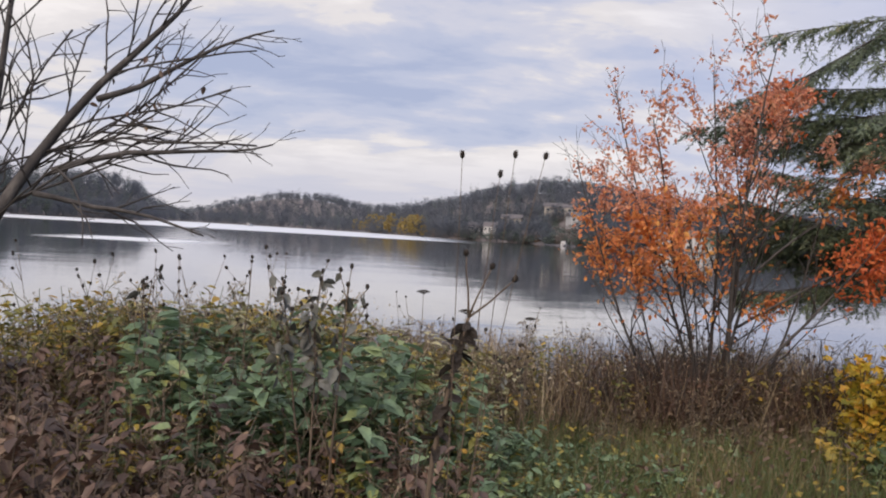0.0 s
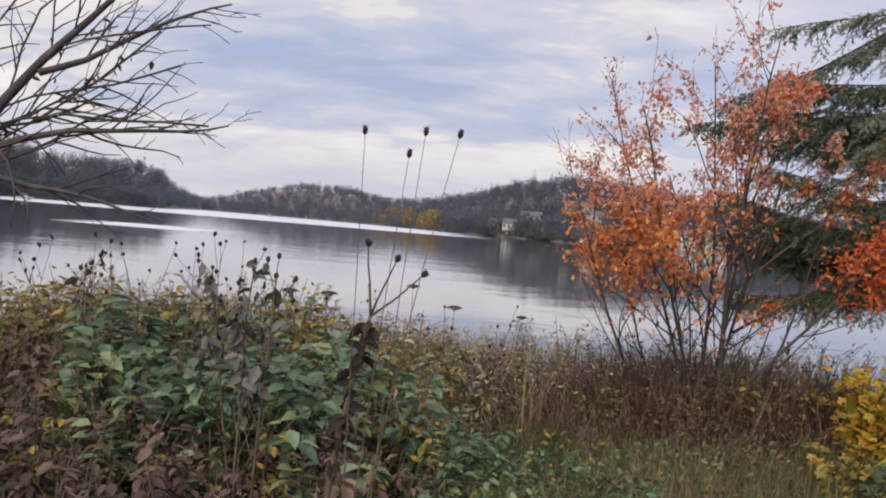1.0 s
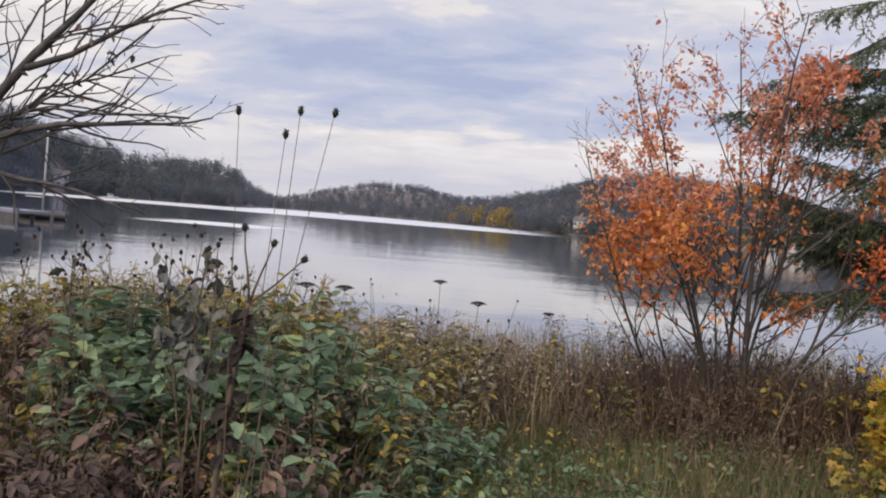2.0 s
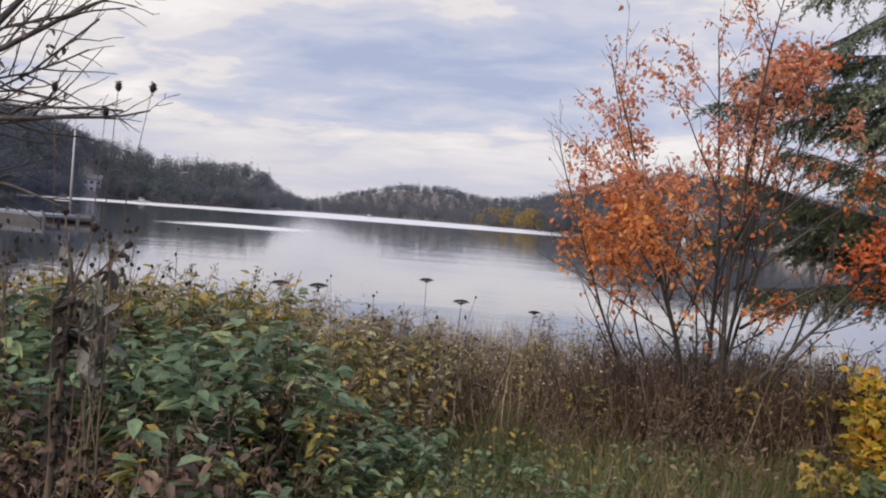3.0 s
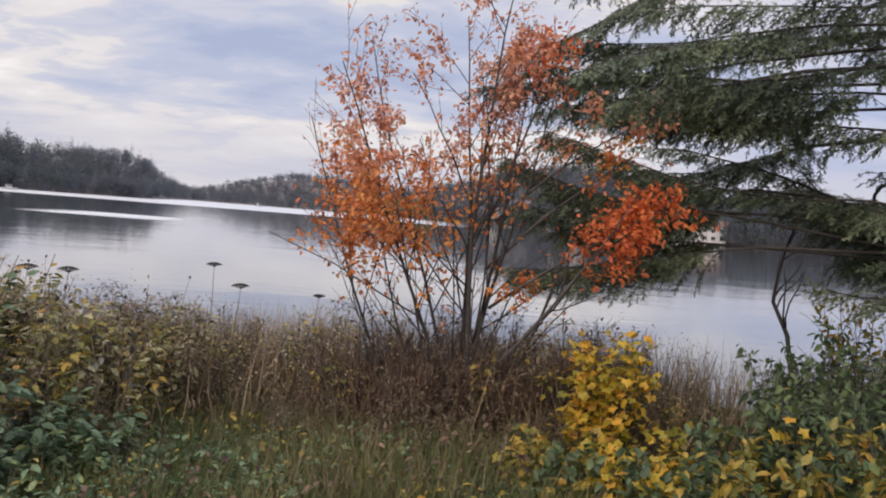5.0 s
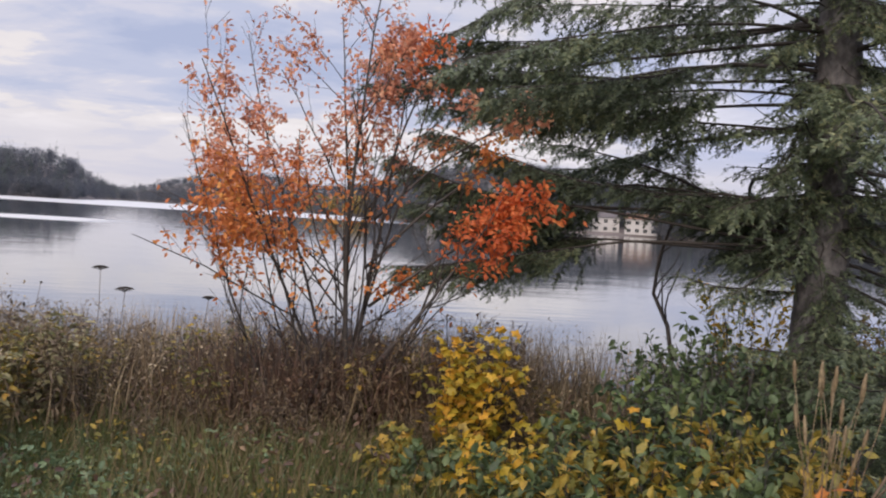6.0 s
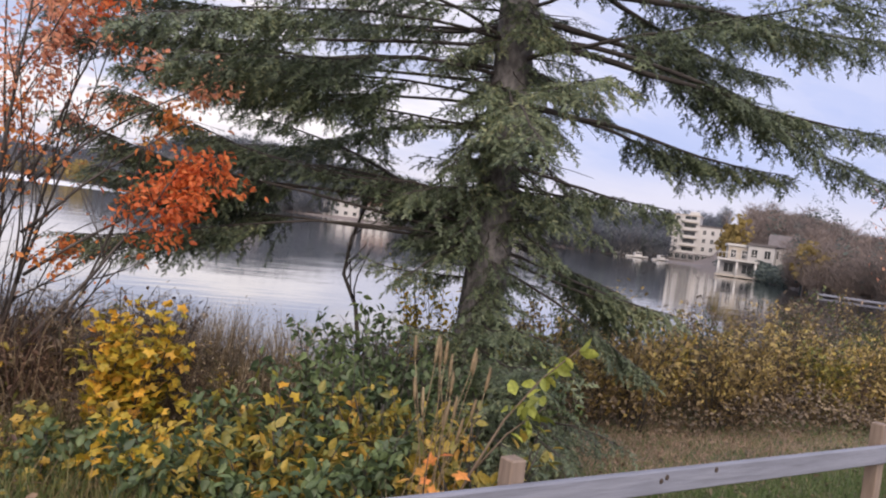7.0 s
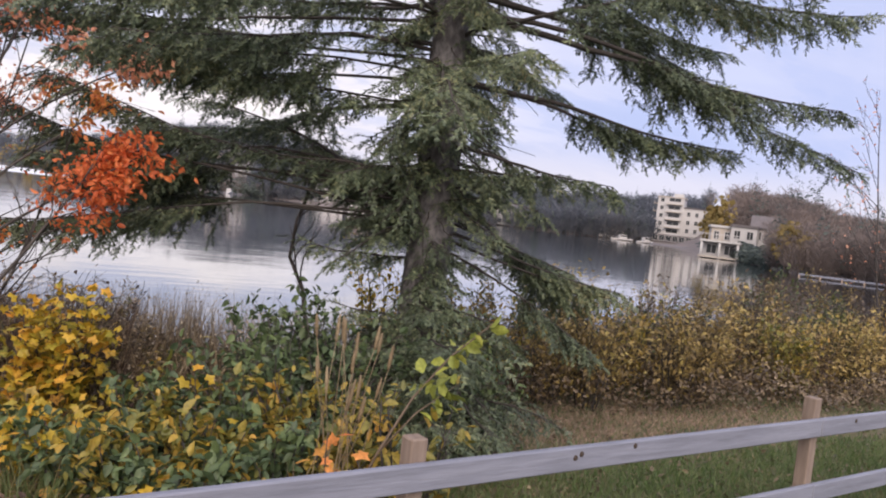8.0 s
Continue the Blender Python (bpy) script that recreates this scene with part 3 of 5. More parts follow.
def build_bare_tree():
    rng = np.random.default_rng(21)
    tree = thing("bare_tree", (-2.75, 4.5, -0.15), "leafless dark grey tree with spreading limbs at the lakeside", "tree")
    trunk = Soup()
    line = bend(rng, (0, 0, 0), (0.06, 0, 1), 1.3, 6, 0.03)
    tube(trunk, line, np.linspace(0.11, 0.08, 7), 9)
    part("trunk", trunk.mesh("trunk", BARK, True), tree)
    top = line[-1] - np.array([0, 0, 0.05])
    limbs = [(top, (0.58, 0.05, 0.82), 2.7, 0.046), (top, (0.25, 0.35, 0.95), 2.6, 0.036), (top, (-0.3, 0.2, 1), 2.4, 0.05), (top, (0.36, -0.15, 0.95), 2.4, 0.035)]
    limbs += [((0.72, 0.05, 1.98), (1, 0.05, 0.12), 1.25, 0.022), ((0.62, 0.05, 1.85), (0.95, 0.12, 0.02), 1.0, 0.018), ((0.95, 0.05, 2.4), (0.85, 0.0, 0.35), 1.1, 0.02)]
    twigs = Soup()
    tips = []
    for start, way, ln, r in limbs:
        s = Soup()
        got = []
        branching(rng, bend(rng, start, way, ln, 9, 0.10, 0.012), r, 0.005, 2, got, 0.15, 0.8, 0.48, 0.0, 0.14, 0.15)
        tube(s, got[0][0], got[0][1], 7)
        for l, rad, lev in got[1:]:
            tube(twigs, l, np.clip(rad, 0.002, 0.007), 4)
            tips.append(l)
        part("limb", s.mesh("limb", BARK, True), tree)
    low = bend(rng, line[3], (0.9, -0.1, 0.35), 0.55, 6, 0.1, 0.02)
    got = []
    branching(rng, low, 0.018, 0.004, 1, got, 0.14, 0.7, 0.5, 0.03)
    s = Soup()
    for l, rad, lev in got:
        tube(s, l, np.maximum(rad, 0.0025), 5)
    part("limb", s.mesh("low_limb", BARK, True), tree)
    part("twigwork", twigs.mesh("twigwork", TWIG), tree, kind="stuff")
    # a few withered leaves left in bunches
    s = Soup()
    P, D = points_along(rng, tips, 900)
    keep = np.linalg.norm((P - np.array([1.2, 0.1, 2.5])) / np.array([0.35, 0.6, 0.25]), axis=1) < 1
    hang_leaves(rng, P[keep], D[keep], rng.uniform(0.035, 0.055, keep.sum()), LEAF, s, 1.0)
    if keep.sum():
        part("withered_leaves", s.mesh("withered_leaves", MAROON), tree, "few shrivelled brown leaves", "stuff")


def build_orange_tree():
    rng = np.random.default_rng(8)
    tree = thing("autumn_tree", (2.85, 7.1, -0.3), "many-stemmed young tree with orange and red autumn leaves", "tree")
    twigs, lines = Soup(), []
    # stems: way out, length, girth at the foot
    stems = [(-0.42, 0.05, 0.95, 2.9, 0.017), (-0.34, -0.2, 1, 3.3, 0.02), (-0.2, 0.22, 1, 3.6, 0.019), (-0.07, -0.1, 1, 3.75, 0.028), (0.06, 0.16, 1, 3.5, 0.02), (0.17, -0.15, 1, 3.6, 0.022),
             (0.3, 0.12, 1, 3.3, 0.018), (-0.55, 0.1, 0.9, 2.4, 0.014), (0.42, -0.12, 1, 2.6, 0.018), (-0.75, 0.0, 0.8, 1.6, 0.012), (-0.9, 0.15, 0.6, 1.3, 0.010), (-0.28, -0.25, 1, 2.3, 0.013),
             (0.0, 0.25, 1, 2.2, 0.012), (0.55, 0.1, 0.9, 1.9, 0.013)]
    for sx, sy, sz, ln, r in stems:
        start = (0.12 * rng.normal() + 0.18 * sx, rng.normal() * 0.1, -0.05)
        got = []
        branching(rng, bend(rng, start, (sx, sy, sz), ln, 10, 0.045, 0.03), r, 0.004, 2, got, 0.24, 0.75, 0.4, 0.03, 0.1, 0.28)
        s = Soup()
        tube(s, got[0][0], got[0][1], 6)
        part("stem", s.mesh("stem", TWIG, True), tree)
        for l, rad, lev in got[1:]:
            tube(twigs, l, np.clip(rad, 0.0015, 0.007), 4)
            lines.append(l)
    # side limbs, each ending in one bunch of leaves
    bunches = []
    for start, aim, r in (((0.12, -0.1, 0.55), (1.2, -0.56, 1.78), 0.02), ((0.2, -0.05, 1.2), (1.22, -0.6, 2.02), 0.014), ((0.15, 0.05, 1.5), (1.02, -0.1, 2.45), 0.014),
                          ((0.2, 0.0, 1.9), (1.15, -0.15, 2.85), 0.012), ((0.15, 0.1, 1.9), (0.6, 0.05, 3.25), 0.013), ((0.1, 0.0, 0.6), (0.36, -0.1, 1.4), 0.010), ((0.1, 0.0, 0.9), (0.2, -0.3, 2.4), 0.010)):
        a, b = np.array(start), np.array(aim)
        got = []
        branching(rng, bend(rng, a, b - a, np.linalg.norm(b - a) * 1.15, 8, 0.04, 0.0), r, 0.004, 2, got, 0.16, 0.75, 0.42, 0.0, 0.12, 0.45)
        s = Soup()
        tube(s, got[0][0], got[0][1], 6)
        part("stem", s.mesh("side_limb", BARK, True), tree)
        bunches.append(([g[0] for g in got[1:]], b))
        for l, rad, lev in got[1:]:
            tube(twigs, l, np.clip(rad, 0.0015, 0.006), 4)
    part("twigwork", twigs.mesh("twigwork", TWIG), tree, kind="stuff")
    P, D = points_along(rng, lines, 60000)
    # leaves hold on in bunches: thick low on one flank, thin in the top
    X, Z = P[:, 0], P[:, 2]
    lobe = lambda x, z, w, h: np.exp(-((X - x) / w) ** 2 - ((Z - z) / h) ** 2)
    tuft = np.array([noise.noise(Vector((p[0] * 4.5, p[1] * 4.5, p[2] * 4.5))) for p in P])
    dense = 0.62 * lobe(-0.78, 1.98, 0.36, 0.36) + 0.5 * lobe(-0.92, 2.5, 0.3, 0.35) + 0.22 * lobe(-0.3, 2.4, 0.45, 0.35) + 0.3 * lobe(-0.3, 3.05, 0.75, 0.55) + 0.4 * lobe(0.4, 3.2, 0.35, 0.4) + 0.012
    keep = rng.random(len(P)) < dense * np.clip(0.65 + 2.2 * tuft, 0.12, 1.9)
    keep &= (X > -1.25 - 0.12 * rng.random(len(P))) & (Z > 1.0)
    P, D = P[keep] + rng.normal(size=(keep.sum(), 3)) * 0.03, D[keep]
    z = P[:, 2]
    upper = rng.random(len(P)) < smooth(1.9, 2.5, z)
    for sel, mat, nm, lab in ((~upper, ORANGE, "leaves", "orange leaves"), (upper, PINK, "top_leaves", "sparse russet leaves")):
        s = Soup()
        hang_leaves(rng, P[sel], D[sel], rng.uniform(0.032, 0.068, sel.sum()) * (0.9 if mat is PINK else 1.0), LEAF, s, 0.55)
        part(nm, s.mesh(nm, mat), tree, lab, "stuff")
    for (ls, aim), n, reach, mat, nm, lab in zip(bunches, (1500, 1300, 900, 800, 900, 600, 600), (0.46, 0.4, 0.36, 0.42, 0.4, 0.22, 0.3), (RED, RED, ORANGE, PINK, RED, ORANGE, ORANGE),
                                                 ("red_leaves", "red_leaves", "leaves", "top_leaves", "top_leaves", "leaves", "leaves"),
                                                 ("dense bunch of red leaves", "dense bunch of red leaves", "orange leaves", "sparse russet leaves", "red-brown leaves", "yellow-orange leaves", "orange leaves")):
        P, D = points_along(rng, ls, n)
        near = np.linalg.norm((P - aim) / np.array([1.2, 1.0, 0.75]), axis=1) < reach * rng.uniform(0.5, 1.1, n)
        near &= rng.random(n) < (0.8 if nm == "red_leaves" else 0.45)
        P, D, n = P[near], D[near], int(near.sum())
        s = Soup()
        hang_leaves(rng, P + rng.normal(size=P.shape) * 0.04, D, rng.uniform(0.038, 0.07, n), LEAF, s, 0.5)
        part(nm, s.mesh(nm, mat), tree, lab, "stuff")


def build_spruce():
    rng = np.random.default_rng(4)
    tree = thing("spruce_tree", (6.45, 6.35, -0.35), "tall dark green spruce with drooping boughs", "tree")
    s = Soup()
    H = 15.0
    zz = np.concatenate([np.linspace(0, 6, 150), np.linspace(6.2, H, 20)])
    wob = np.stack([0.03 * np.sin(zz * 0.9), 0.03 * np.cos(zz * 0.7), zz], -1)
    tube(s, wob, np.interp(zz, [0, 0.3, 2, 6, H], [0.27, 0.2, 0.175, 0.135, 0.02]), 36)
    # bark plates
    v = s.v[0]
    core = np.stack([0.03 * np.sin(v[:, 2] * 0.9), 0.03 * np.cos(v[:, 2] * 0.7), v[:, 2]], -1)
    rough = np.array([noise.noise(Vector((p[0] * 16, p[1] * 16, p[2] * 5))) + 0.6 * noise.noise(Vector((p[0] * 40, p[1] * 40, p[2] * 16))) for p in v])
    s.v[0] = v + (v - core) * (0.085 * rough)[:, None]
    part("trunk", s.mesh("trunk", SPRUCE_BARK, True), tree)
    dead = Soup()
    for i in range(90):
        z = rng.uniform(0.7, 4.0)
        a = rng.uniform(0, 2 * math.pi)
        l = bend(rng, (0, 0, z), (math.cos(a), math.sin(a), rng.uniform(-0.5, 0.15)), rng.uniform(0.35, 1.1), 6, 0.16, -0.05)
        tube(dead, l, np.linspace(0.007, 0.0018, 7), 4)
    part("dead_twigwork", dead.mesh("dead_twigwork", TWIG), tree, "thin grey dead twigs", "stuff")
    # each bough: height on the trunk, bearing, reach, rise, coarseness, and what sets it apart
    boughs = []
    for i in range(13):
        boughs.append((rng.uniform(0.3, 0.8), 2.4 * i + rng.normal() * 0.3, rng.uniform(0.7, 1.3), 0.12, 1.0, {}))
    for i in range(5):
        boughs.append((1.75 + 0.1 * i, radians(rng.uniform(95, 140)), rng.uniform(2.0, 2.6) + 0.14 * i, rng.uniform(0.12, 0.24), 1.0, {}))
    for i in range(24):
        boughs.append((rng.uniform(0.45, 1.0), radians(rng.uniform(170, 300)), rng.uniform(0.9, 1.7), rng.uniform(-0.05, 0.12), 1.0, {}))
    # short hanging sprays round the trunk
    for i in range(18):
        boughs.append((rng.uniform(1.5, 5.5), 2.4 * i + rng.normal() * 0.3, rng.uniform(0.45, 1.25), rng.uniform(-0.15, 0.2), 1.0, {}))
    for i in range(28):
        boughs.append((1.95 + 2.2 * i / 28, radians(-115 + rng.uniform(-65, 65)), rng.uniform(0.45, 1.0), rng.uniform(-0.45, 0.05), 1.0, {}))
    # a ragged skirt low on the trunk
    for i in range(12):
        boughs.append((rng.uniform(0.95, 1.3), radians(-115 + rng.uniform(-100, 100)), rng.uniform(0.55, 1.0), rng.uniform(-0.15, 0.05), 1.0, {}))
    for i in range(10):
        boughs.append((rng.uniform(1.35, 2.1), radians(-115 + rng.uniform(-90, 90)), rng.uniform(0.3, 0.6), rng.uniform(-0.4, 0.1), 1.0, {}))
    z, turn = 1.95, 0.0
    while z < H - 0.5:
        turn += 2.4 + rng.normal() * 0.3
        reach = (5.0 * (1 - z / (H + 1)) ** 0.9 + 0.2) * rng.uniform(0.72, 1.06)
        # the low boughs are long on the lake side only
        away = 0.5 - 0.5 * math.cos(turn - radians(-50))
        reach *= 1 - (1 - (0.42 + 0.58 * away)) * (1 - float(smooth(2.3, 3.5, z)))
        reach *= 1 - 0.42 * max(0.0, -0.35 * math.cos(turn) - 0.94 * math.sin(turn)) * (z < 5.5)
        if z < 3.0 and math.cos(turn) < -0.2 and math.sin(turn) < 0.3:
            reach *= 0.5
        if z < 3.1 and math.cos(turn + 0.2) > 0.3:
            reach *= 0.45
        high = z > 6.0
        boughs.append((z, turn, reach, float(np.interp(z, [1, 2, 3, 5, 8, H], [0.0, 0.05, 0.08, 0.14, 0.3, 0.7])) + rng.normal() * 0.07, 2.2 if high else 1.0, {}))
        z += rng.uniform(0.036, 0.068) * (6.0 if high else 1.9 if z < 3.0 else 1.6)
    # low heavy boughs behind the orange tree, and a second tier above them
    for i in range(6):
        boughs.append((1.85 + 0.06 * i, radians(141 + 3.4 * (i * 5 % 6)), 3.3 + 0.16 * (i % 4), 0.1, 1.0, dict(bare=0.52, full=2.1, thick=0.8)))
    for i in range(5):
        boughs.append((3.05 + 0.15 * i, radians(134 + 5 * (i * 3 % 5)), 3.3 + 0.22 * (i % 4), 0.06, 1.0, dict(bare=0.3 + 0.06 * (i % 5), full=1.5, thick=0.8)))
    for i in range(5):
        boughs.append((2.85 + 0.24 * i, radians(152 + 7 * (i * 3 % 5)), 2.4 + 0.24 * (i % 4), 0.03 + 0.012 * i, 1.0, dict(bare=0.2 + 0.08 * (i % 4), full=1.4, thick=0.8)))
    # the thick limbs that slope down towards the lawn, needles on their outer half
    for z, deg, reach, rise, bare in ((3.1, -10, 2.7, -0.06, 0.45), (3.1, 1, 2.4, 0.0, 0.5), (2.6, -14, 1.5, -0.22, 0.35), (2.45, 12, 1.4, -0.2, 0.4), (3.6, -13, 3.6, -0.03, 0.4), (3.8, 4, 3.4, 0.0, 0.35),
                                      (4.1, -11, 3.9, -0.04, 0.35), (4.3, 14, 3.6, 0.0, 0.35), (4.5, -24, 3.6, -0.02, 0.4)):
        boughs.append((z, radians(deg), reach, rise, 1.0, dict(bare=bare, full=1.4, thick=1.7, sag=-0.004)))
    for i in range(6):
        boughs.append((1.75 + 0.07 * i, radians(-22 + 9 * i), 1.7 + 0.12 * (i % 3), -0.2, 1.0, dict(bare=0.5, full=1.5)))
    for z, turn, reach, rise, coarse, odd in boughs:
        way = (math.cos(turn), math.sin(turn), rise)
        steps = 12
        line = bend(rng, (0, 0, z), way, reach, steps, 0.085 if "bare" not in odd else 0.045, odd.get("sag", -0.012 if z < 2.5 else -0.026))
        # the outer end sweeps up again
        k = np.arange(steps + 1) / steps
        line[:, 2] += 0.2 * reach * np.clip(k - 0.6, 0, 1) ** 2
        wood, needles = Soup(), Soup()
        tube(wood, line, np.linspace((0.006 + 0.004 * reach) * odd.get("thick", 1.15), 0.003, steps + 1), 6)
        P, D, S = [], [], []
        bare = odd.get("bare", 0.08 if reach < 1.4 or z < 2.5 else rng.uniform(0.15, 0.5))
        full = odd.get("full", 1.0)
        n = int(reach * full / (0.125 * coarse) * (1 - 0.5 * max(0.0, bare - 0.3)))
        for i in range(n):
            t = bare + (1 - bare) * (i + rng.random()) / n
            j = min(steps - 1, int(t * steps))
            p = line[j] + (line[j + 1] - line[j]) * (t * steps - j)
            d = unit(line[j + 1] - line[j])
            for sgn in (-1, 1):
                side = unit(np.cross(d, (0, 0, 1))) * sgn
                ln = (0.16 + 0.16 * reach * (1.02 - t)) * rng.uniform(0.5, 1.35)
                fall = rng.uniform(0.1, 0.55) if full > 1 else 0.16
                tw = bend(rng, p, d * 0.9 + side * 0.75 - np.array([0, 0, fall]), ln, 4, 0.12, -0.09)
                tube(wood, tw, np.linspace(0.004, 0.0016, 5), 3)
                m = max(3, int(ln / (0.04 * coarse)))
                for q in range(m):
                    u = (q + 0.7) / m * 3.999
                    b = int(u)
                    P.append(tw[b] + (tw[b + 1] - tw[b]) * (u - b))
                    dd = unit(tw[b + 1] - tw[b])
                    out = unit(np.cross(dd, (0, 0, 1))) * (1 if q % 2 else -1)
                    D.append(dd * 0.8 + out * rng.uniform(0.1, 1.2) + np.array([0, 0, (-0.6 if q % 3 == 0 else -0.2) + rng.normal() * 0.22]))
                    S.append(rng.uniform(0.10, 0.18) * coarse ** 0.6)
        P, D, S = np.array(P), np.array(D), np.array(S)
        needles.spread(SPRIG, spins(rng, D, S, 0.6), P)
        bough = part("bough", wood.mesh("bough", TWIG), tree)
        part("needles", needles.mesh("needles", NEEDLE), bough, "dark green needles", "stuff")


build_bare_tree()
build_orange_tree()
build_spruce()


# ---- fence ----
def build_fence():
    fence = thing("wooden_fence", (5.16, 3.45, -0.12), "weathered grey two-rail wooden fence beside the grass", "fence")
    fence.rotation_euler = (0, 0, radians(9.9))
    post = box_mesh("post", (0.084, 0.084, 1.1), POST_WOOD, 0.006)
    gap = 3.16
    for i in range(-1, 5):
        ob = part("post", post, fence)
        ob.location = (gap * i, 0.0, 0.27 + 0.012 * (i % 2) + 0.02 * (i > 0))
        ob.rotation_euler = (0.0, 0.008 * (i % 3 - 1), 0.03 * (i % 2))
    rail = box_mesh("rail", (2 * gap - 0.006, 0.042, 0.115), BOARD, 0.006)
    for h in (0.667, 0.232):
        for i in (-1, 1, 3):
            part("rail", rail, fence).location = (gap * i + gap, -0.0645, h)
    s = Soup()
    tube(s, [(0, 0.002, 0), (0, -0.002, 0)], [0.016, 0.013], 9)
    knot = s.mesh("knot", KNOT)
    for x, z in ((1.32, 0.70), (0.93, 0.69), (0.89, 0.675), (3.6, 0.69), (-0.9, 0.66)):
        part("knot", knot, fence, "dark round knot").location = (x, -0.0865, z)


build_fence()


# ---- plants of the bank ----
def weed_meshes(seed, tall, leaf, leaves, shape, leaf_mat, stem_mat, droop=0.4, stems=1, lean=0.12, tuft=0, tuft_mat=None, top_only=0.15, branchy=0):
    """Stem and leaf meshes of one weed plant standing at its own origin."""
    rng = np.random.default_rng(seed)
    st, lf, tf = Soup(), Soup(), Soup()
    for _ in range(stems):
        line = bend(rng, (rng.normal() * 0.05 * (stems > 1), rng.normal() * 0.05 * (stems > 1), -0.04), (rng.normal() * lean, rng.normal() * lean, 1), tall * rng.uniform(0.8, 1.08), 6, 0.06)
        tube(st, line, np.linspace(0.0055, 0.002, 7), 4)
        lines = [line]
        for _ in range(branchy):
            k = rng.integers(2, 6)
            b = bend(rng, line[k], (rng.normal() * 0.7, rng.normal() * 0.7, 0.8), tall * rng.uniform(0.15, 0.35), 4, 0.1)
            tube(st, b, np.linspace(0.003, 0.0014, 5), 3)
            lines.append(b)
        n = leaves
        t = top_only + (1 - top_only) * rng.random(n)
        P = np.array([line[min(5, int(u * 6))] + (line[min(5, int(u * 6)) + 1] - line[min(5, int(u * 6))]) * (u * 6 - min(5, int(u * 6))) for u in t])
        a = rng.uniform(0, 2 * math.pi, n)
        way = np.stack([np.cos(a), np.sin(a), rng.normal(size=n) * 0.3 + 0.35 - droop], -1)
        P = P + way * 0.03
        lf.spread(shape, spins(rng, way, rng.uniform(0.65, 1.25, n) * leaf, 0.8), P)
        if tuft:
            tl = lines[1:] or [line[4:]]
            P, D = points_along(rng, [l[-3:] for l in tl], tuft, 0.7)
            tf.spread(SLIM, spins(rng, D + rng.normal(size=P.shape) * 0.8, rng.uniform(0.02, 0.045, tuft), 0.2), P + rng.normal(size=P.shape) * 0.012)
    return st.mesh("stem", stem_mat), lf.mesh("leaves", leaf_mat), (tf.mesh("seed_tuft", tuft_mat) if tuft else None)


def plant(name, label, group, meshes, at, turn, size):
    ob = thing(name, (0, 0, 0), label, "plant", group)
    part("stem", meshes[0], ob, kind="stuff")
    part("leaves", meshes[1], ob, kind="stuff")
    if meshes[2]:
        part("seed_tuft", meshes[2], ob, "dry fluffy seed tuft", "stuff")
    ob.matrix_basis = Matrix.LocRotScale(at, Euler((0, 0, turn)), (size, size, size))
    return ob


def meadow(name, label, group, makers, rng, count, where, height):
    """count plants in the rectangle where, each scaled to the height that height(x, y) gives (0: none)."""
    done = 0
    for _ in range(count * 6):
        x, y = rng.uniform(where[0], where[1]), rng.uniform(where[2], where[3])
        h = float(height(x, y))
        if h <= 0.05:
            continue
        meshes = makers[int(rng.integers(0, len(makers)))]
        plant(name, label, group, meshes, (x, y, float(land(x, y))), rng.uniform(0, 6.28), h * rng.uniform(0.85, 1.1))
        done += 1
        if done >= count:
            break


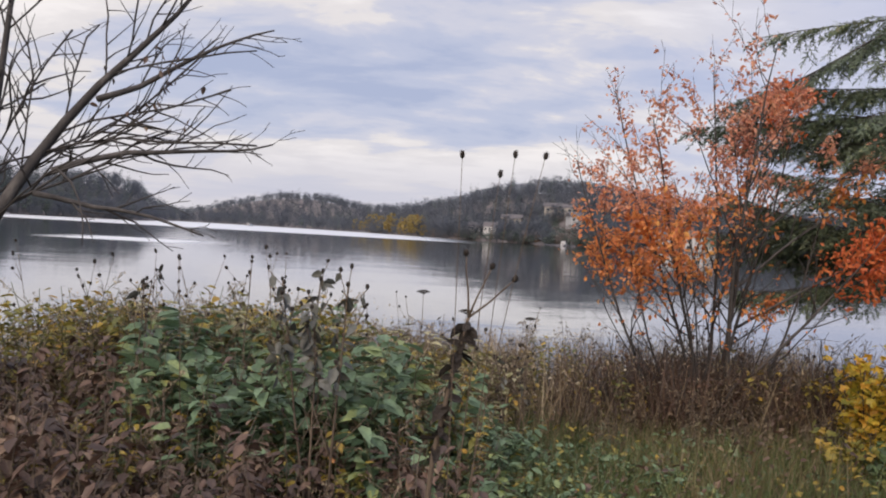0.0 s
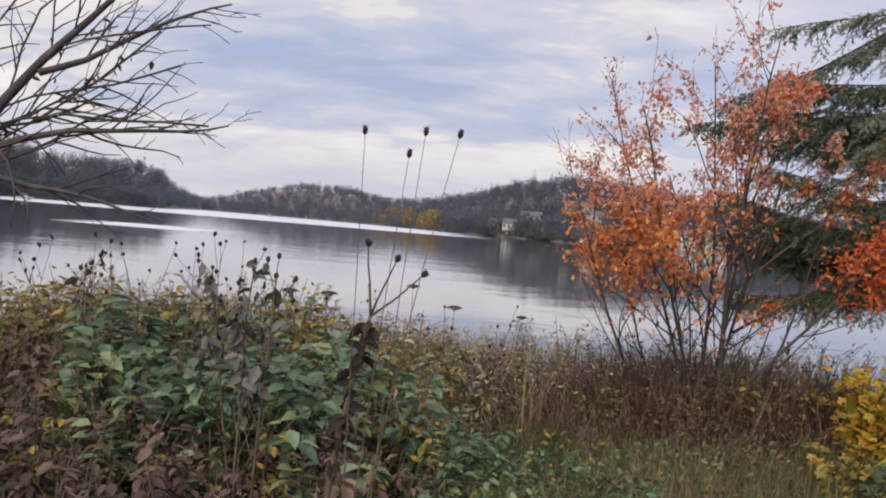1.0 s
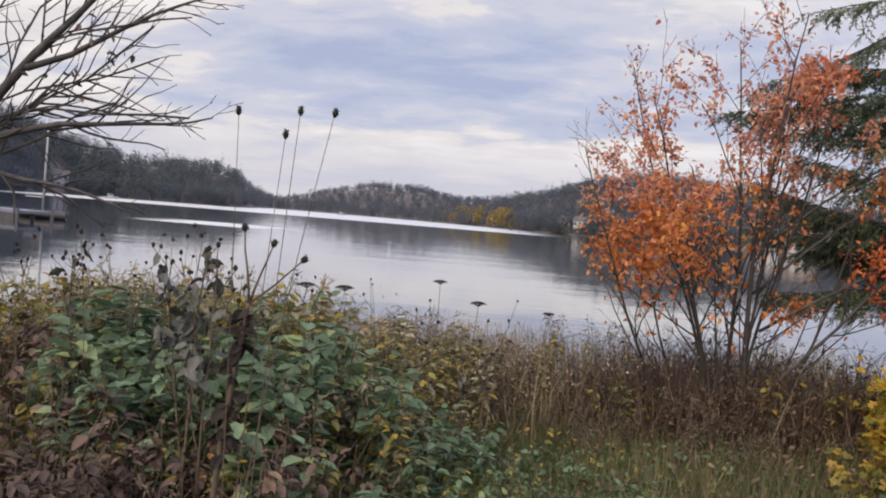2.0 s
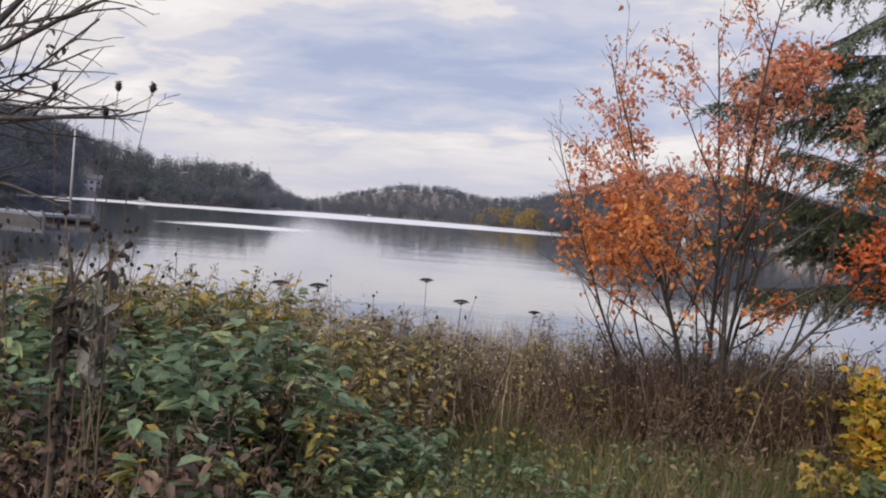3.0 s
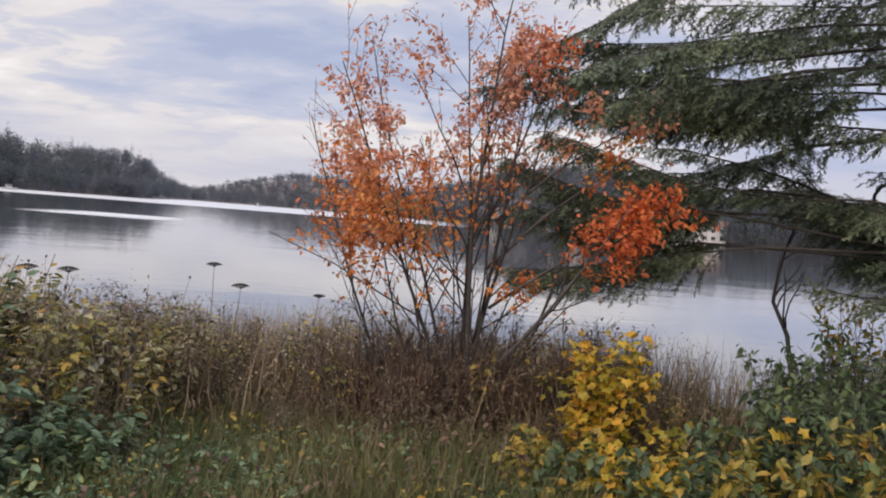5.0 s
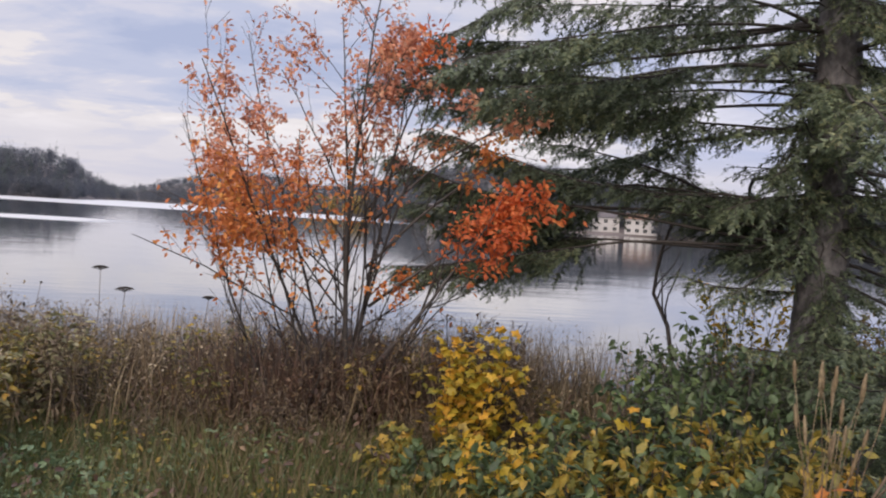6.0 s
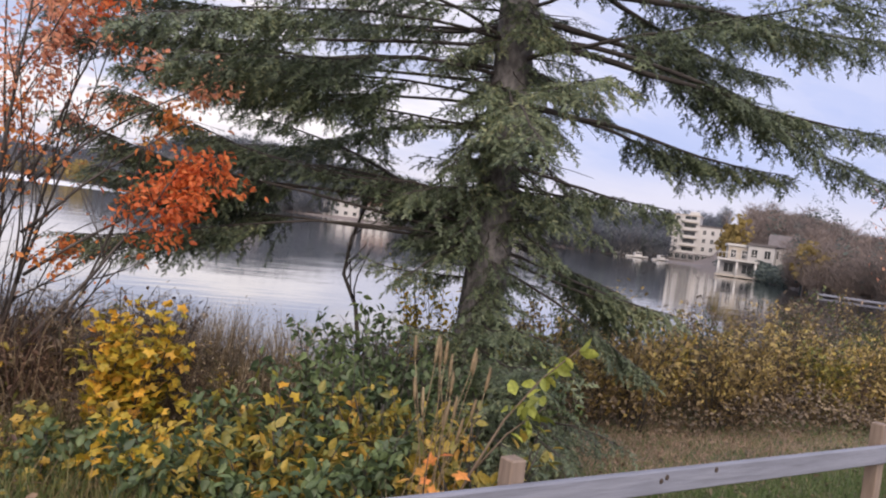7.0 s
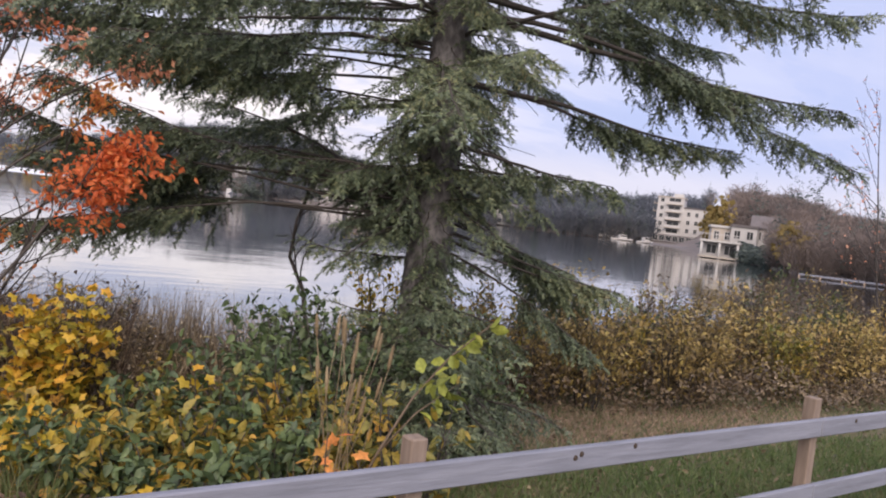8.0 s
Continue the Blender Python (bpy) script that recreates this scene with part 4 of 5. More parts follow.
def build_meadow():
    rng = np.random.default_rng(77)
    green = [weed_meshes(100 + i, 1.0, 0.12, 56, LEAF, GREEN, GREEN_STEM, 0.35, 2, 0.16, 0, None, 0.15, 3) for i in range(5)]
    mixed = [weed_meshes(110 + i, 1.0, 0.075, 46, LEAF, GREEN_YELLOW, GREEN_STEM, 0.5, 2, 0.18, 40, STRAW, 0.15, 3) for i in range(4)]
    brown = [weed_meshes(120 + i, 1.0, 0.07, 44, SLIM, DRY, STEM, 0.7, 3, 0.14, 46, STRAW, 0.1, 5) for i in range(6)]
    dark = [weed_meshes(140 + i, 1.0, 0.075, 50, LEAF, MAROON, STEM, 0.75, 2, 0.2, 0, None, 0.1, 4) for i in range(5)]

    pale = [weed_meshes(160 + i, 1.0, 0.085, 44, LEAF, GLINT_LEAF, STEM, 0.5, 2, 0.18, 50, PALE, 0.35, 4) for i in range(3)]

    def top_green(x, y):
        lim = 1.02 - 0.66 * smooth(-0.1, 0.9, x - 0.2 * (y - 4.0)) + 0.06 * math.sin(5 * x + 3 * y)
        return lim if -1.5 < x < 1.15 - 0.1 * (y - 4) and not (y < 3.9 and x < 0.0) and not (y < 3.3) else 0
    meadow("green_weed", "leafy green nettle-like weed on the bank", "green weeds on the bank", green, rng, 92, (-1.5, 1.2, 3.0, 5.4), top_green)
    meadow("yellowing_weed", "leafy weed turning yellow on the bank", "yellowing weeds on the bank", mixed, rng, 50, (-2.2, 1.2, 3.1, 6.0), lambda x, y: 0.95 * top_green(x, y) or 0.8 * (x < 0))
    meadow("dry_weed", "dry brown weed among the green ones", "dry weeds on the bank", brown, rng, 55, (-1.8, 1.4, 2.9, 5.6), lambda x, y: 0.95 * top_green(x, y) or 0.75 * (x < 0))
    meadow("green_weed", "low leafy green weed in the grass", "low green weeds in the grass", green, rng, 75, (-0.2, 2.0, 4.4, 6.4), lambda x, y: 0.34)
    meadow("withered_weed", "withered maroon-brown weed on the bank", "withered weeds on the bank", dark, rng, 150, (-4.2, -0.4, 2.9, 6.2), lambda x, y: 0.93 if x < -0.9 - 0.15 * (y - 4) else 0.75 * (rng.random() < 0.25))
    meadow("withered_weed", "low withered brown weed in front of the green ones", "low withered weeds", dark, rng, 46, (-1.5, 0.3, 2.7, 3.9), lambda x, y: 0.78)
    meadow("yellowing_weed", "yellow-leaved weed above the withered ones", "tall yellowing weeds", mixed, rng, 85, (-3.0, 0.4, 5.8, 7.6), lambda x, y: 1.3 - 0.3 * smooth(-0.9, 0.2, x))
    # added weeds whose pale leaves imitate sunlit foliage and glints off the water
    meadow("pale_weed", "weed with pale yellow leaves above the bank, sun and glints in their colour", "bleached weeds on the bank", pale, rng, 46, (-1.9, 0.7, 5.6, 7.4), lambda x, y: 1.22 - 0.3 * smooth(-0.6, 0.6, x))
    meadow("green_weed", "tall leafy green weed behind the withered ones", "tall green weeds", green, rng, 18, (-2.4, -0.3, 5.4, 6.8), lambda x, y: 1.12)
    meadow("dry_weed", "dry brown goldenrod with fluffy seed tufts", "dry weeds along the shore", brown, rng, 150, (-4.5, 4.6, 6.3, 9.9), lambda x, y: 0.92 + 0.15 * math.sin(x * 2.1 + y))
    meadow("yellowing_weed", "yellow-green weed among the dry goldenrod", "yellow-green weeds by the shore", mixed, rng, 92, (-3.0, 4.6, 6.4, 9.6), lambda x, y: 0.86 + 0.1 * math.sin(2.6 * x - y))
    meadow("dry_weed", "dry brown goldenrod below the orange tree", "dry weeds below the tree", brown, rng, 70, (1.3, 4.3, 5.8, 7.4), lambda x, y: 0.62 + 0.1 * math.sin(3 * x))
    meadow("withered_weed", "withered brown weed by the lawn", "withered weeds by the lawn", dark, rng, 70, (7.0, 15.0, 8.0, 11.5), lambda x, y: 0.8)


def blades(name, label, mat, rng, count, where, tall, keep=None, lean=0.35, shape=None):
    x, y = rng.uniform(where[0], where[1], count), rng.uniform(where[2], where[3], count)
    if keep is not None:
        k = rng.random(count) < keep(x, y)
        x, y = x[k], y[k]
    n = len(x)
    P = np.stack([x, y, land(x, y) - 0.01], -1)
    way = np.stack([rng.normal(size=n) * lean, rng.normal(size=n) * lean, np.ones(n)], -1)
    h = rng.uniform(*tall, n)
    m = spins(rng, way, h, 0.0)
    m[:, :, 0] *= (0.5 / h ** 0.75)[:, None]
    s = Soup()
    s.spread(shape or BLADE, m, P)
    return tagged(new(name, s.mesh(name, mat)), label, "grass", kind="stuff")


def build_grass():
    rng = np.random.default_rng(31)
    blades("grass", "rough green and brown grass on the bank", GRASS, rng, 52000, (-4.5, 6.0, 3.4, 10.2), (0.12, 0.36), None, 0.5)
    blades("long_grass", "long soft green and brown grass", GRASS, rng, 17000, (0.2, 3.9, 4.0, 6.7), (0.22, 0.5), None, 0.6)
    blades("dry_grass", "tall bent straw-coloured grass", STRAW, rng, 7500, (0.9, 3.9, 4.6, 6.8), (0.2, 0.5), lambda x, y: 0.35 + 0.65 * np.exp(-((x - 2.1) / 0.8) ** 2), 0.6)
    blades("dry_stalks", "thicket of dry brown stalks along the shore", DRY, rng, 3200, (-4.5, 5.6, 6.4, 10.2), (0.35, 0.9), None, 0.25)
    blades("straw_stalks", "pale straw stalks along the shore", STRAW, rng, 4600, (-4.5, 5.6, 6.2, 9.8), (0.35, 1.0), lambda x, y: 0.4 + 0.6 * (np.sin(2.3 * x + y) > 0), 0.28)
    blades("bank_stalks", "dry brown and yellow growth beyond the lawn", DRY, rng, 26000, (7.5, 26.0, 8.6, 15.5), (0.3, 0.8), lambda x, y: (y < shore_near(x) + 0.3), 0.35)
    blades("mown_grass", "short patchy green and brown lawn", LAWN, rng, 40000, (5.2, 15.0, 3.0, 8.6), (0.03, 0.09), None, 0.6)
    blades("mown_grass", "green mown grass along the fence", LAWN, rng, 46000, (5.0, 13.0, 2.4, 5.9), (0.05, 0.12), lambda x, y: 1 - smooth(5.0, 5.9, y - 0.1 * (x - 8)), 0.6)
    blades("twiggy_brush", "dark bare brush round the foot of the orange tree", MAROON, rng, 7000, (1.5, 4.3, 6.4, 8.0), (0.4, 1.1), lambda x, y: np.exp(-((x - 2.95) / 0.9) ** 2), 0.3)
    blades("worn_grass", "worn brown grass in the middle of the lawn", DEAD_GRASS, rng, 62000, (5.6, 13.0, 4.6, 8.2), (0.03, 0.08), lambda x, y: np.exp(-((y - 6.6 - 0.12 * (x - 8)) / 0.75) ** 2 - ((x - 8.8) / 2.6) ** 2), 0.7)
    blades("reeds", "pale dry reeds at the water's edge", PALE, rng, 6500, (-5, 9.0, 9.4, 11.0), (0.5, 0.95), lambda x, y: 0.25 + 0.75 * (np.sin(x * 1.7) > 0.2), 0.12)


def build_shrub(name, label, at, spread, tall, mat, shape, leaf, leaves, stems, seed, dense_low=False, stem_mat=None):
    rng = np.random.default_rng(seed)
    ob = thing(name, at, label, "shrub")
    wood, lf, lines = Soup(), Soup(), []
    for i in range(stems):
        a = rng.uniform(0, 2 * math.pi)
        w = rng.uniform(0, 1) ** 0.7
        got = []
        start = (math.cos(a) * spread[0] * 0.25 * w, math.sin(a) * spread[1] * 0.25 * w, -0.05)
        branching(rng, bend(rng, start, (math.cos(a) * spread[0] * 0.8 * w, math.sin(a) * spread[1] * 0.8 * w, tall), tall * rng.uniform(0.75, 1.08), 6, 0.07), 0.009, 0.003, 1, got, 0.1, 0.8, 0.38, 0.02, 0.12, 0.15)
        for l, rad, lev in got:
            tube(wood, l, np.maximum(rad, 0.002), 4)
            lines.append(l)
    P, D = points_along(rng, lines, leaves)
    P = P + rng.normal(size=P.shape) * 0.03
    hang_leaves(rng, P, D, leaf * rng.uniform(0.65, 1.25, leaves), shape, lf, 0.35, 0.65)
    part("stemwork", wood.mesh("stemwork", stem_mat or TWIG), ob, kind="stuff")
    part("leaves", lf.mesh("leaves", mat), ob, kind="stuff")
    return ob


def ground_at(x, y):
    return (x, y, float(land(x, y)))


def build_shrubs():
    build_shrub("maple_sapling", "bright yellow maple sapling with orange leaves", ground_at(3.72, 6.05), (0.55, 0.5), 1.08, YELLOW, MAPLE, 0.07, 1150, 13, 51)
    build_shrub("maple_sapling", "low yellow maple sapling", ground_at(3.95, 5.55), (0.6, 0.5), 0.6, YELLOW, MAPLE, 0.07, 560, 10, 52)
    build_shrub("maple_sapling", "low spreading maple sapling turning yellow", ground_at(3.62, 5.5), (0.65, 0.5), 0.55, GREEN_YELLOW, MAPLE, 0.07, 460, 9, 53)
    build_shrub("maple_sapling", "low spreading maple sapling turning yellow", ground_at(3.3, 5.35), (0.6, 0.5), 0.5, GREEN_YELLOW, MAPLE, 0.07, 380, 9, 54)
    build_shrub("maple_sapling", "low golden maple sapling", ground_at(3.85, 5.1), (0.6, 0.5), 0.55, YELLOW, MAPLE, 0.07, 420, 9, 55)
    for i, (x, y, t) in enumerate(((4.35, 5.0, 0.75), (4.65, 4.6, 0.8), (4.95, 4.9, 0.95), (5.3, 5.3, 1.0), (4.4, 4.3, 0.55), (5.0, 4.1, 0.6), (5.6, 5.9, 1.15), (5.2, 6.2, 1.1), (4.05, 4.75, 0.6), (4.25, 4.5, 0.6), (3.7, 5.25, 0.55), (4.75, 4.2, 0.65), (4.55, 3.95, 0.5), (5.1, 4.6, 0.85))):
        build_shrub("leafy_shrub", "dark green shrub with some yellow leaves", ground_at(x, y), (0.5, 0.45), t, GREEN_YELLOW if i % 4 == 1 else DARK_GREEN, LEAF, 0.07, 900, 12, 60 + i)
    for i in range(24):
        x = 7.5 + i * 0.5
        y = 7.5 + 0.45 * math.sin(i * 1.7) + 0.07 * i
        build_shrub("golden_shrub", "golden-brown shrub at the edge of the lawn", ground_at(x, y), (0.65, 0.55), 1.16 + 0.16 * math.sin(i * 2.3), GOLD if i % 5 else GREEN_YELLOW, LEAF, 0.07, 900, 13, 90 + i)

    for i in range(9):
        x, y = 2.05 + 0.24 * i, 7.15 + 0.35 * math.sin(2.4 * i)
        build_shrub("bare_shrub", "dark twiggy shrub with few withered leaves", ground_at(x, y), (0.55, 0.5), 1.0 + 0.15 * math.sin(1.9 * i), MAROON, LEAF, 0.05, 170, 15, 160 + i)
    for i in range(16):
        x, y = 9.5 + 0.85 * i, 9.3 + 0.9 * math.sin(2.1 * i) + 0.12 * i
        build_shrub("faded_shrub", "faded olive-brown shrub between lawn and lake", ground_at(x, y), (0.8, 0.7), 1.3 + 0.2 * math.sin(1.3 * i) + 0.035 * i, (GRASS, GOLD, DRY)[i % 3], LEAF, 0.07, 800, 11, 130 + i)


def undergrowth(name, label, mat, rng, count, where, height, size):
    """Small leaves and scraps at all heights up to height(x, y), one sheet of low growth."""
    x, y = rng.uniform(where[0], where[1], count), rng.uniform(where[2], where[3], count)
    top = height(x, y)
    k = top > 0.01
    x, y, top = x[k], y[k], top[k]
    n = len(x)
    P = np.stack([x, y, land(x, y) + top * rng.random(n) ** 0.7], -1)
    s = Soup()
    s.spread(LEAF, spins(rng, rng.normal(size=(n, 3)) * np.array([1, 1, 0.55]) - np.array([0, 0, 0.15]), rng.uniform(*size, n), 0.5), P)
    return tagged(new(name, s.mesh(name, mat)), label, "undergrowth", kind="stuff")


def build_undergrowth():
    rng = np.random.default_rng(57)
    lumps = lambda x, y: 0.5 + 0.5 * np.sin(3.1 * x + 1.3 * np.sin(2.2 * y)) * np.sin(2.7 * y + 0.8 * x)
    undergrowth("undergrowth", "low mixed green and yellow undergrowth", GREEN_YELLOW, rng, 9500, (-4.2, 5.0, 3.0, 9.4), lambda x, y: 0.12 + 0.33 * lumps(x, y), (0.03, 0.065))
    undergrowth("undergrowth", "low withered brown undergrowth", MAROON, rng, 11000, (-4.2, 5.0, 3.0, 9.8), lambda x, y: 0.12 + 0.4 * lumps(x + 1.1, y), (0.03, 0.065))
    undergrowth("undergrowth", "low green undergrowth in the grass", GREEN, rng, 12000, (-1.5, 3.2, 3.2, 6.2), lambda x, y: 0.1 + 0.3 * lumps(x, y + 0.9), (0.03, 0.07))
    undergrowth("undergrowth", "dark brown undergrowth below the orange tree", MAROON, rng, 11000, (1.6, 4.4, 6.4, 8.2), lambda x, y: 0.75 * np.exp(-((x - 2.9) / 1.0) ** 2), (0.025, 0.06))
    undergrowth("undergrowth", "faded olive growth beyond the lawn", GRASS, rng, 16000, (8.0, 24.0, 8.4, 14.0), lambda x, y: np.where(y < shore_near(x), 0.3 + 0.65 * lumps(0.6 * x, 0.6 * y), 0), (0.04, 0.09))
    undergrowth("undergrowth", "withered brown growth at the edge of the lawn", DRY, rng, 9000, (6.9, 15.0, 6.9, 8.4), lambda x, y: 0.15 + 0.45 * lumps(x, y), (0.03, 0.07))
    undergrowth("undergrowth", "dry golden growth at the edge of the lawn", GOLD, rng, 9000, (6.9, 17.0, 7.4, 9.4), lambda x, y: 0.5 + 0.5 * lumps(x + 0.6, y), (0.03, 0.065))
    undergrowth("seed_fluff", "pale seed fluff on the dry weeds along the shore", PALE, rng, 12000, (-4.0, 6.0, 6.6, 10.2), lambda x, y: 0.62 + 0.38 * lumps(x, y), (0.016, 0.036))
    undergrowth("seed_fluff", "pale dry fluff above the withered weeds", PALE, rng, 5000, (-3.0, -0.1, 6.0, 8.5), lambda x, y: 0.95 + 0.35 * lumps(x, y), (0.016, 0.042))
    undergrowth("fallen_leaves", "fallen brown leaves strewn over the ground", DRY, rng, 9000, (-4.0, 14.0, 3.0, 8.0), lambda x, y: np.full_like(x, 0.03), (0.03, 0.06))


build_undergrowth()
build_meadow()
build_grass()
build_shrubs()


# ---- single plants that stand out ----
def egg(soup, at, way, long, wide, rows=6, sides=8, spikes=0, rng=None):
    """An egg-shaped seed head, with spikes if wanted."""
    way = unit(np.array(way, dtype=float))
    t = np.linspace(0, 1, rows + 1)
    tube(soup, np.array(at) + t[:, None] * way * long, wide * np.maximum(0.12, np.sin(np.pi * (0.08 + 0.86 * t)) ** 0.7), sides)
    if spikes:
        n = spikes
        u = rng.random(n)
        d = unit(np.cross(np.repeat(way[None], n, 0), rng.normal(size=(n, 3))))
        P = np.array(at) + u[:, None] * way * long + d * (wide * 0.8 * np.sin(np.pi * (0.1 + 0.8 * u)))[:, None]
        soup.spread(SLIM, spins(rng, d + way * 0.7, rng.uniform(0.7, 1.2, n) * wide * 0.9, 0.2), P)


def build_teasels():
    rng = np.random.default_rng(12)
    ob = thing("teasel_plant", (0.17, 2.42, float(land(0.17, 2.42))), "tall dead teasel with dark bristly seed heads", "plant")
    z0 = ob.location.z
    for x, y, z in ((0.15, 2.38, 1.835), (0.27, 2.40, 1.785), (0.31, 2.38, 1.845), (0.40, 2.37, 1.845)):
        tip = np.array([x - 0.17, y - 2.42, z - z0])
        foot = np.array([0.02 * rng.normal(), 0.02 * rng.normal(), -0.03])
        t = np.linspace(0, 1, 12)
        line = foot + (tip - foot) * np.stack([t ** 1.6, t ** 1.6, t], -1)
        s = Soup()
        tube(s, line, np.linspace(0.0026, 0.0009, 12), 5)
        stem = part("stem", s.mesh("stem", STEM), ob)
        h = Soup()
        egg(h, tip - np.array([0, 0, 0.004]), line[-1] - line[-2], 0.024, 0.0072, 6, 8, 60, rng)
        part("seed_head", h.mesh("seed_head", HEAD), stem, "dark bristly egg-shaped seed head")
    ob.rotation_euler = (0, 0, 0)


def build_thick_weed():
    rng = np.random.default_rng(15)
    ob = thing("dead_thistle", (0.08, 2.52, float(land(0.08, 2.52))), "dead dark brown thistle with shrivelled leaves", "plant")
    z0 = ob.location.z
    line = np.array([(0, 0, -0.03), (0.0, 0, 0.5), (0.04, -0.02, 1.0), (0.08, -0.06, 1.25), (0.12, -0.1, 1.45)])
    s = Soup()
    tube(s, line, [0.011, 0.010, 0.009, 0.007, 0.005], 7)
    part("stem", s.mesh("stem", STEM), ob)
    for tip in ((0.12, -0.12, 1.64), (0.19, -0.12, 1.60), (0.24, -0.1, 1.58)):
        s = Soup()
        l = bend(rng, line[-1], np.array(tip) - line[-1], np.linalg.norm(np.array(tip) - line[-1]), 4, 0.05)
        tube(s, l, np.linspace(0.004, 0.002, 5), 5)
        b = part("branch", s.mesh("branch", STEM), ob)
        h = Soup()
        egg(h, l[-1], l[-1] - l[-2], 0.022, 0.009, 5, 6, 24, rng)
        part("seed_head", h.mesh("seed_head", HEAD), b)
    lf = Soup()
    P, D = points_along(rng, [line[2:]], 60, 0.8)
    hang_leaves(rng, P, D, rng.uniform(0.03, 0.075, 60), LEAF, lf, 1.2, 0.2)
    part("leaves", lf.mesh("leaves", HEAD), ob, "shrivelled dark leaves", "stuff")


def build_burdock(x, y, tall, seed, leaves=34, label="dead weed with large drooping grey leaves and burrs"):
    rng = np.random.default_rng(seed)
    ob = thing("dead_burdock", (x, y, float(land(x, y))), label, "plant")
    wood, lf = Soup(), Soup()
    got = []
    for _ in range(3 if leaves > 40 else 2):
        branching(rng, bend(rng, (rng.normal() * 0.03, rng.normal() * 0.03, -0.03), (rng.normal() * 0.05, rng.normal() * 0.05, 1), tall, 7, 0.05), 0.008, 0.003, 1, got, 0.1, 0.8, 0.22, 0.05, 0.1, 0.45)
    for l, rad, lev in got:
        tube(wood, l, np.maximum(rad, 0.002), 5)
    lines = [g[0] for g in got]
    P, D = points_along(rng, lines, 3 * leaves)
    high = P[:, 2] > 0.66 * tall
    P, D = P[high][:leaves], D[high][:leaves]
    hang_leaves(rng, P, D, rng.uniform(0.045, 0.09, len(P)), LEAF, lf, 1.1, 0.4)
    for l in lines:
        for q in (l[-1],):
            hd = Soup()
            egg(hd, q, (0, 0, 1), rng.uniform(0.016, 0.026), rng.uniform(0.007, 0.011), 5, 7)
            part("burr", hd.mesh("burr", HEAD), ob)
    part("stem", wood.mesh("stem", STEM), ob)
    part("leaves", lf.mesh("leaves", WITHERED_GREY), ob, "large drooping grey-green leaves")


def umbel_meshes(seed, tall, width):
    rng = np.random.default_rng(seed)
    line = bend(rng, (0, 0, -0.03), (0.04, 0.02, 1), tall, 7, 0.03)
    st, hd = Soup(), Soup()
    tube(st, line, np.linspace(0.006, 0.003, 8), 5)
    c = line[-1]
    for i in range(26):
        a, r = 2.4 * i, width * math.sqrt((i + 0.5) / 26)
        tip = c + np.array([math.cos(a) * r, math.sin(a) * r, width * 0.55 - 0.9 * r * r / width * 0.35])
        tube(hd, [c, (c + tip) / 2 + np.array([0, 0, 0.006]), tip], [0.0017, 0.0014, 0.0012], 3)
        for k in range(7):
            b = 0.9 * k
            q = tip + np.array([math.cos(b) * 0.013, math.sin(b) * 0.013, 0.006])
            egg(hd, q, (math.cos(b), math.sin(b), 1.5), 0.012, 0.004, 3, 4)
    return st.mesh("stem", STEM), hd.mesh("seed_umbel", HEAD)


def build_umbels():
    spots = ((0.18, 9.40, 0.93, 0.07), (0.60, 8.60, 0.80, 0.075), (-0.65, 7.57, 0.96, 0.075), (-0.98, 7.57, 0.95, 0.075), (1.35, 8.9, 0.72, 0.05))
    for i, (x, y, z, w) in enumerate(spots):
        g = float(land(x, y))
        ob = thing("dead_umbel", (x, y, g), "dead brown flat-topped umbel on a thin stalk", "plant", "dead umbels by the shore")
        a, b = umbel_meshes(200 + i, z - g - w * 0.5, w)
        part("stem", a, ob)
        part("seed_umbel", b, ob, "dark brown flat seed umbel")


def build_seed_stalks():
    """Thin tall stalks with small dark heads that rise above the withered weeds."""
    rng = np.random.default_rng(19)
    for i in range(26):
        x, y = (rng.uniform(-2.3, -0.6), rng.uniform(4.2, 5.2)) if i < 18 else (rng.uniform(-0.5, 0.9), rng.uniform(4.6, 6.2))
        g = float(land(x, y))
        top = rng.uniform(1.22, 1.5) if i < 18 else rng.uniform(1.0, 1.2)
        ob = thing("seed_stalk", (x, y, g), "thin dead stalk with small dark seed heads", "plant", "thin seed stalks")
        line = bend(rng, (0, 0, -0.03), (rng.normal() * 0.08, rng.normal() * 0.08, 1), top - g, 7, 0.05)
        st = Soup()
        tube(st, line, np.linspace(0.004, 0.0016, 8), 4)
        ends = [line[-1]]
        for k in range(int(rng.integers(2, 6))):
            b = bend(rng, line[int(rng.integers(4, 7))], (rng.normal() * 0.6, rng.normal() * 0.6, 0.9), rng.uniform(0.06, 0.22), 3, 0.1)
            tube(st, b, np.linspace(0.0022, 0.0013, 4), 3)
            ends.append(b[-1])
        stem = part("stem", st.mesh("stem", STEM), ob)
        for e in ends:
            h = Soup()
            egg(h, e, (rng.normal() * 0.3, rng.normal() * 0.3, 1), rng.uniform(0.016, 0.03), rng.uniform(0.007, 0.012), 5, 7)
            part("seed_head", h.mesh("seed_head", HEAD), stem)


WITHERED_GREY = foliage("withered_grey_leaf", [(0.0, (0.05, 0.05, 0.045)), (0.4, (0.08, 0.085, 0.075)), (0.8, (0.13, 0.135, 0.125)), (1.0, (0.16, 0.11, 0.07))], through_light=0.15)
build_teasels()
build_thick_weed()
build_burdock(-0.33, 3.62, 1.5, 41, 110)
build_burdock(-1.45, 4.55, 1.4, 42, 14, "dead forked weed with few leaves and burrs")
build_burdock(0.75, 5.2, 1.0, 43, 12, "small dead weed with dark burrs")
build_umbels()
build_seed_stalks()


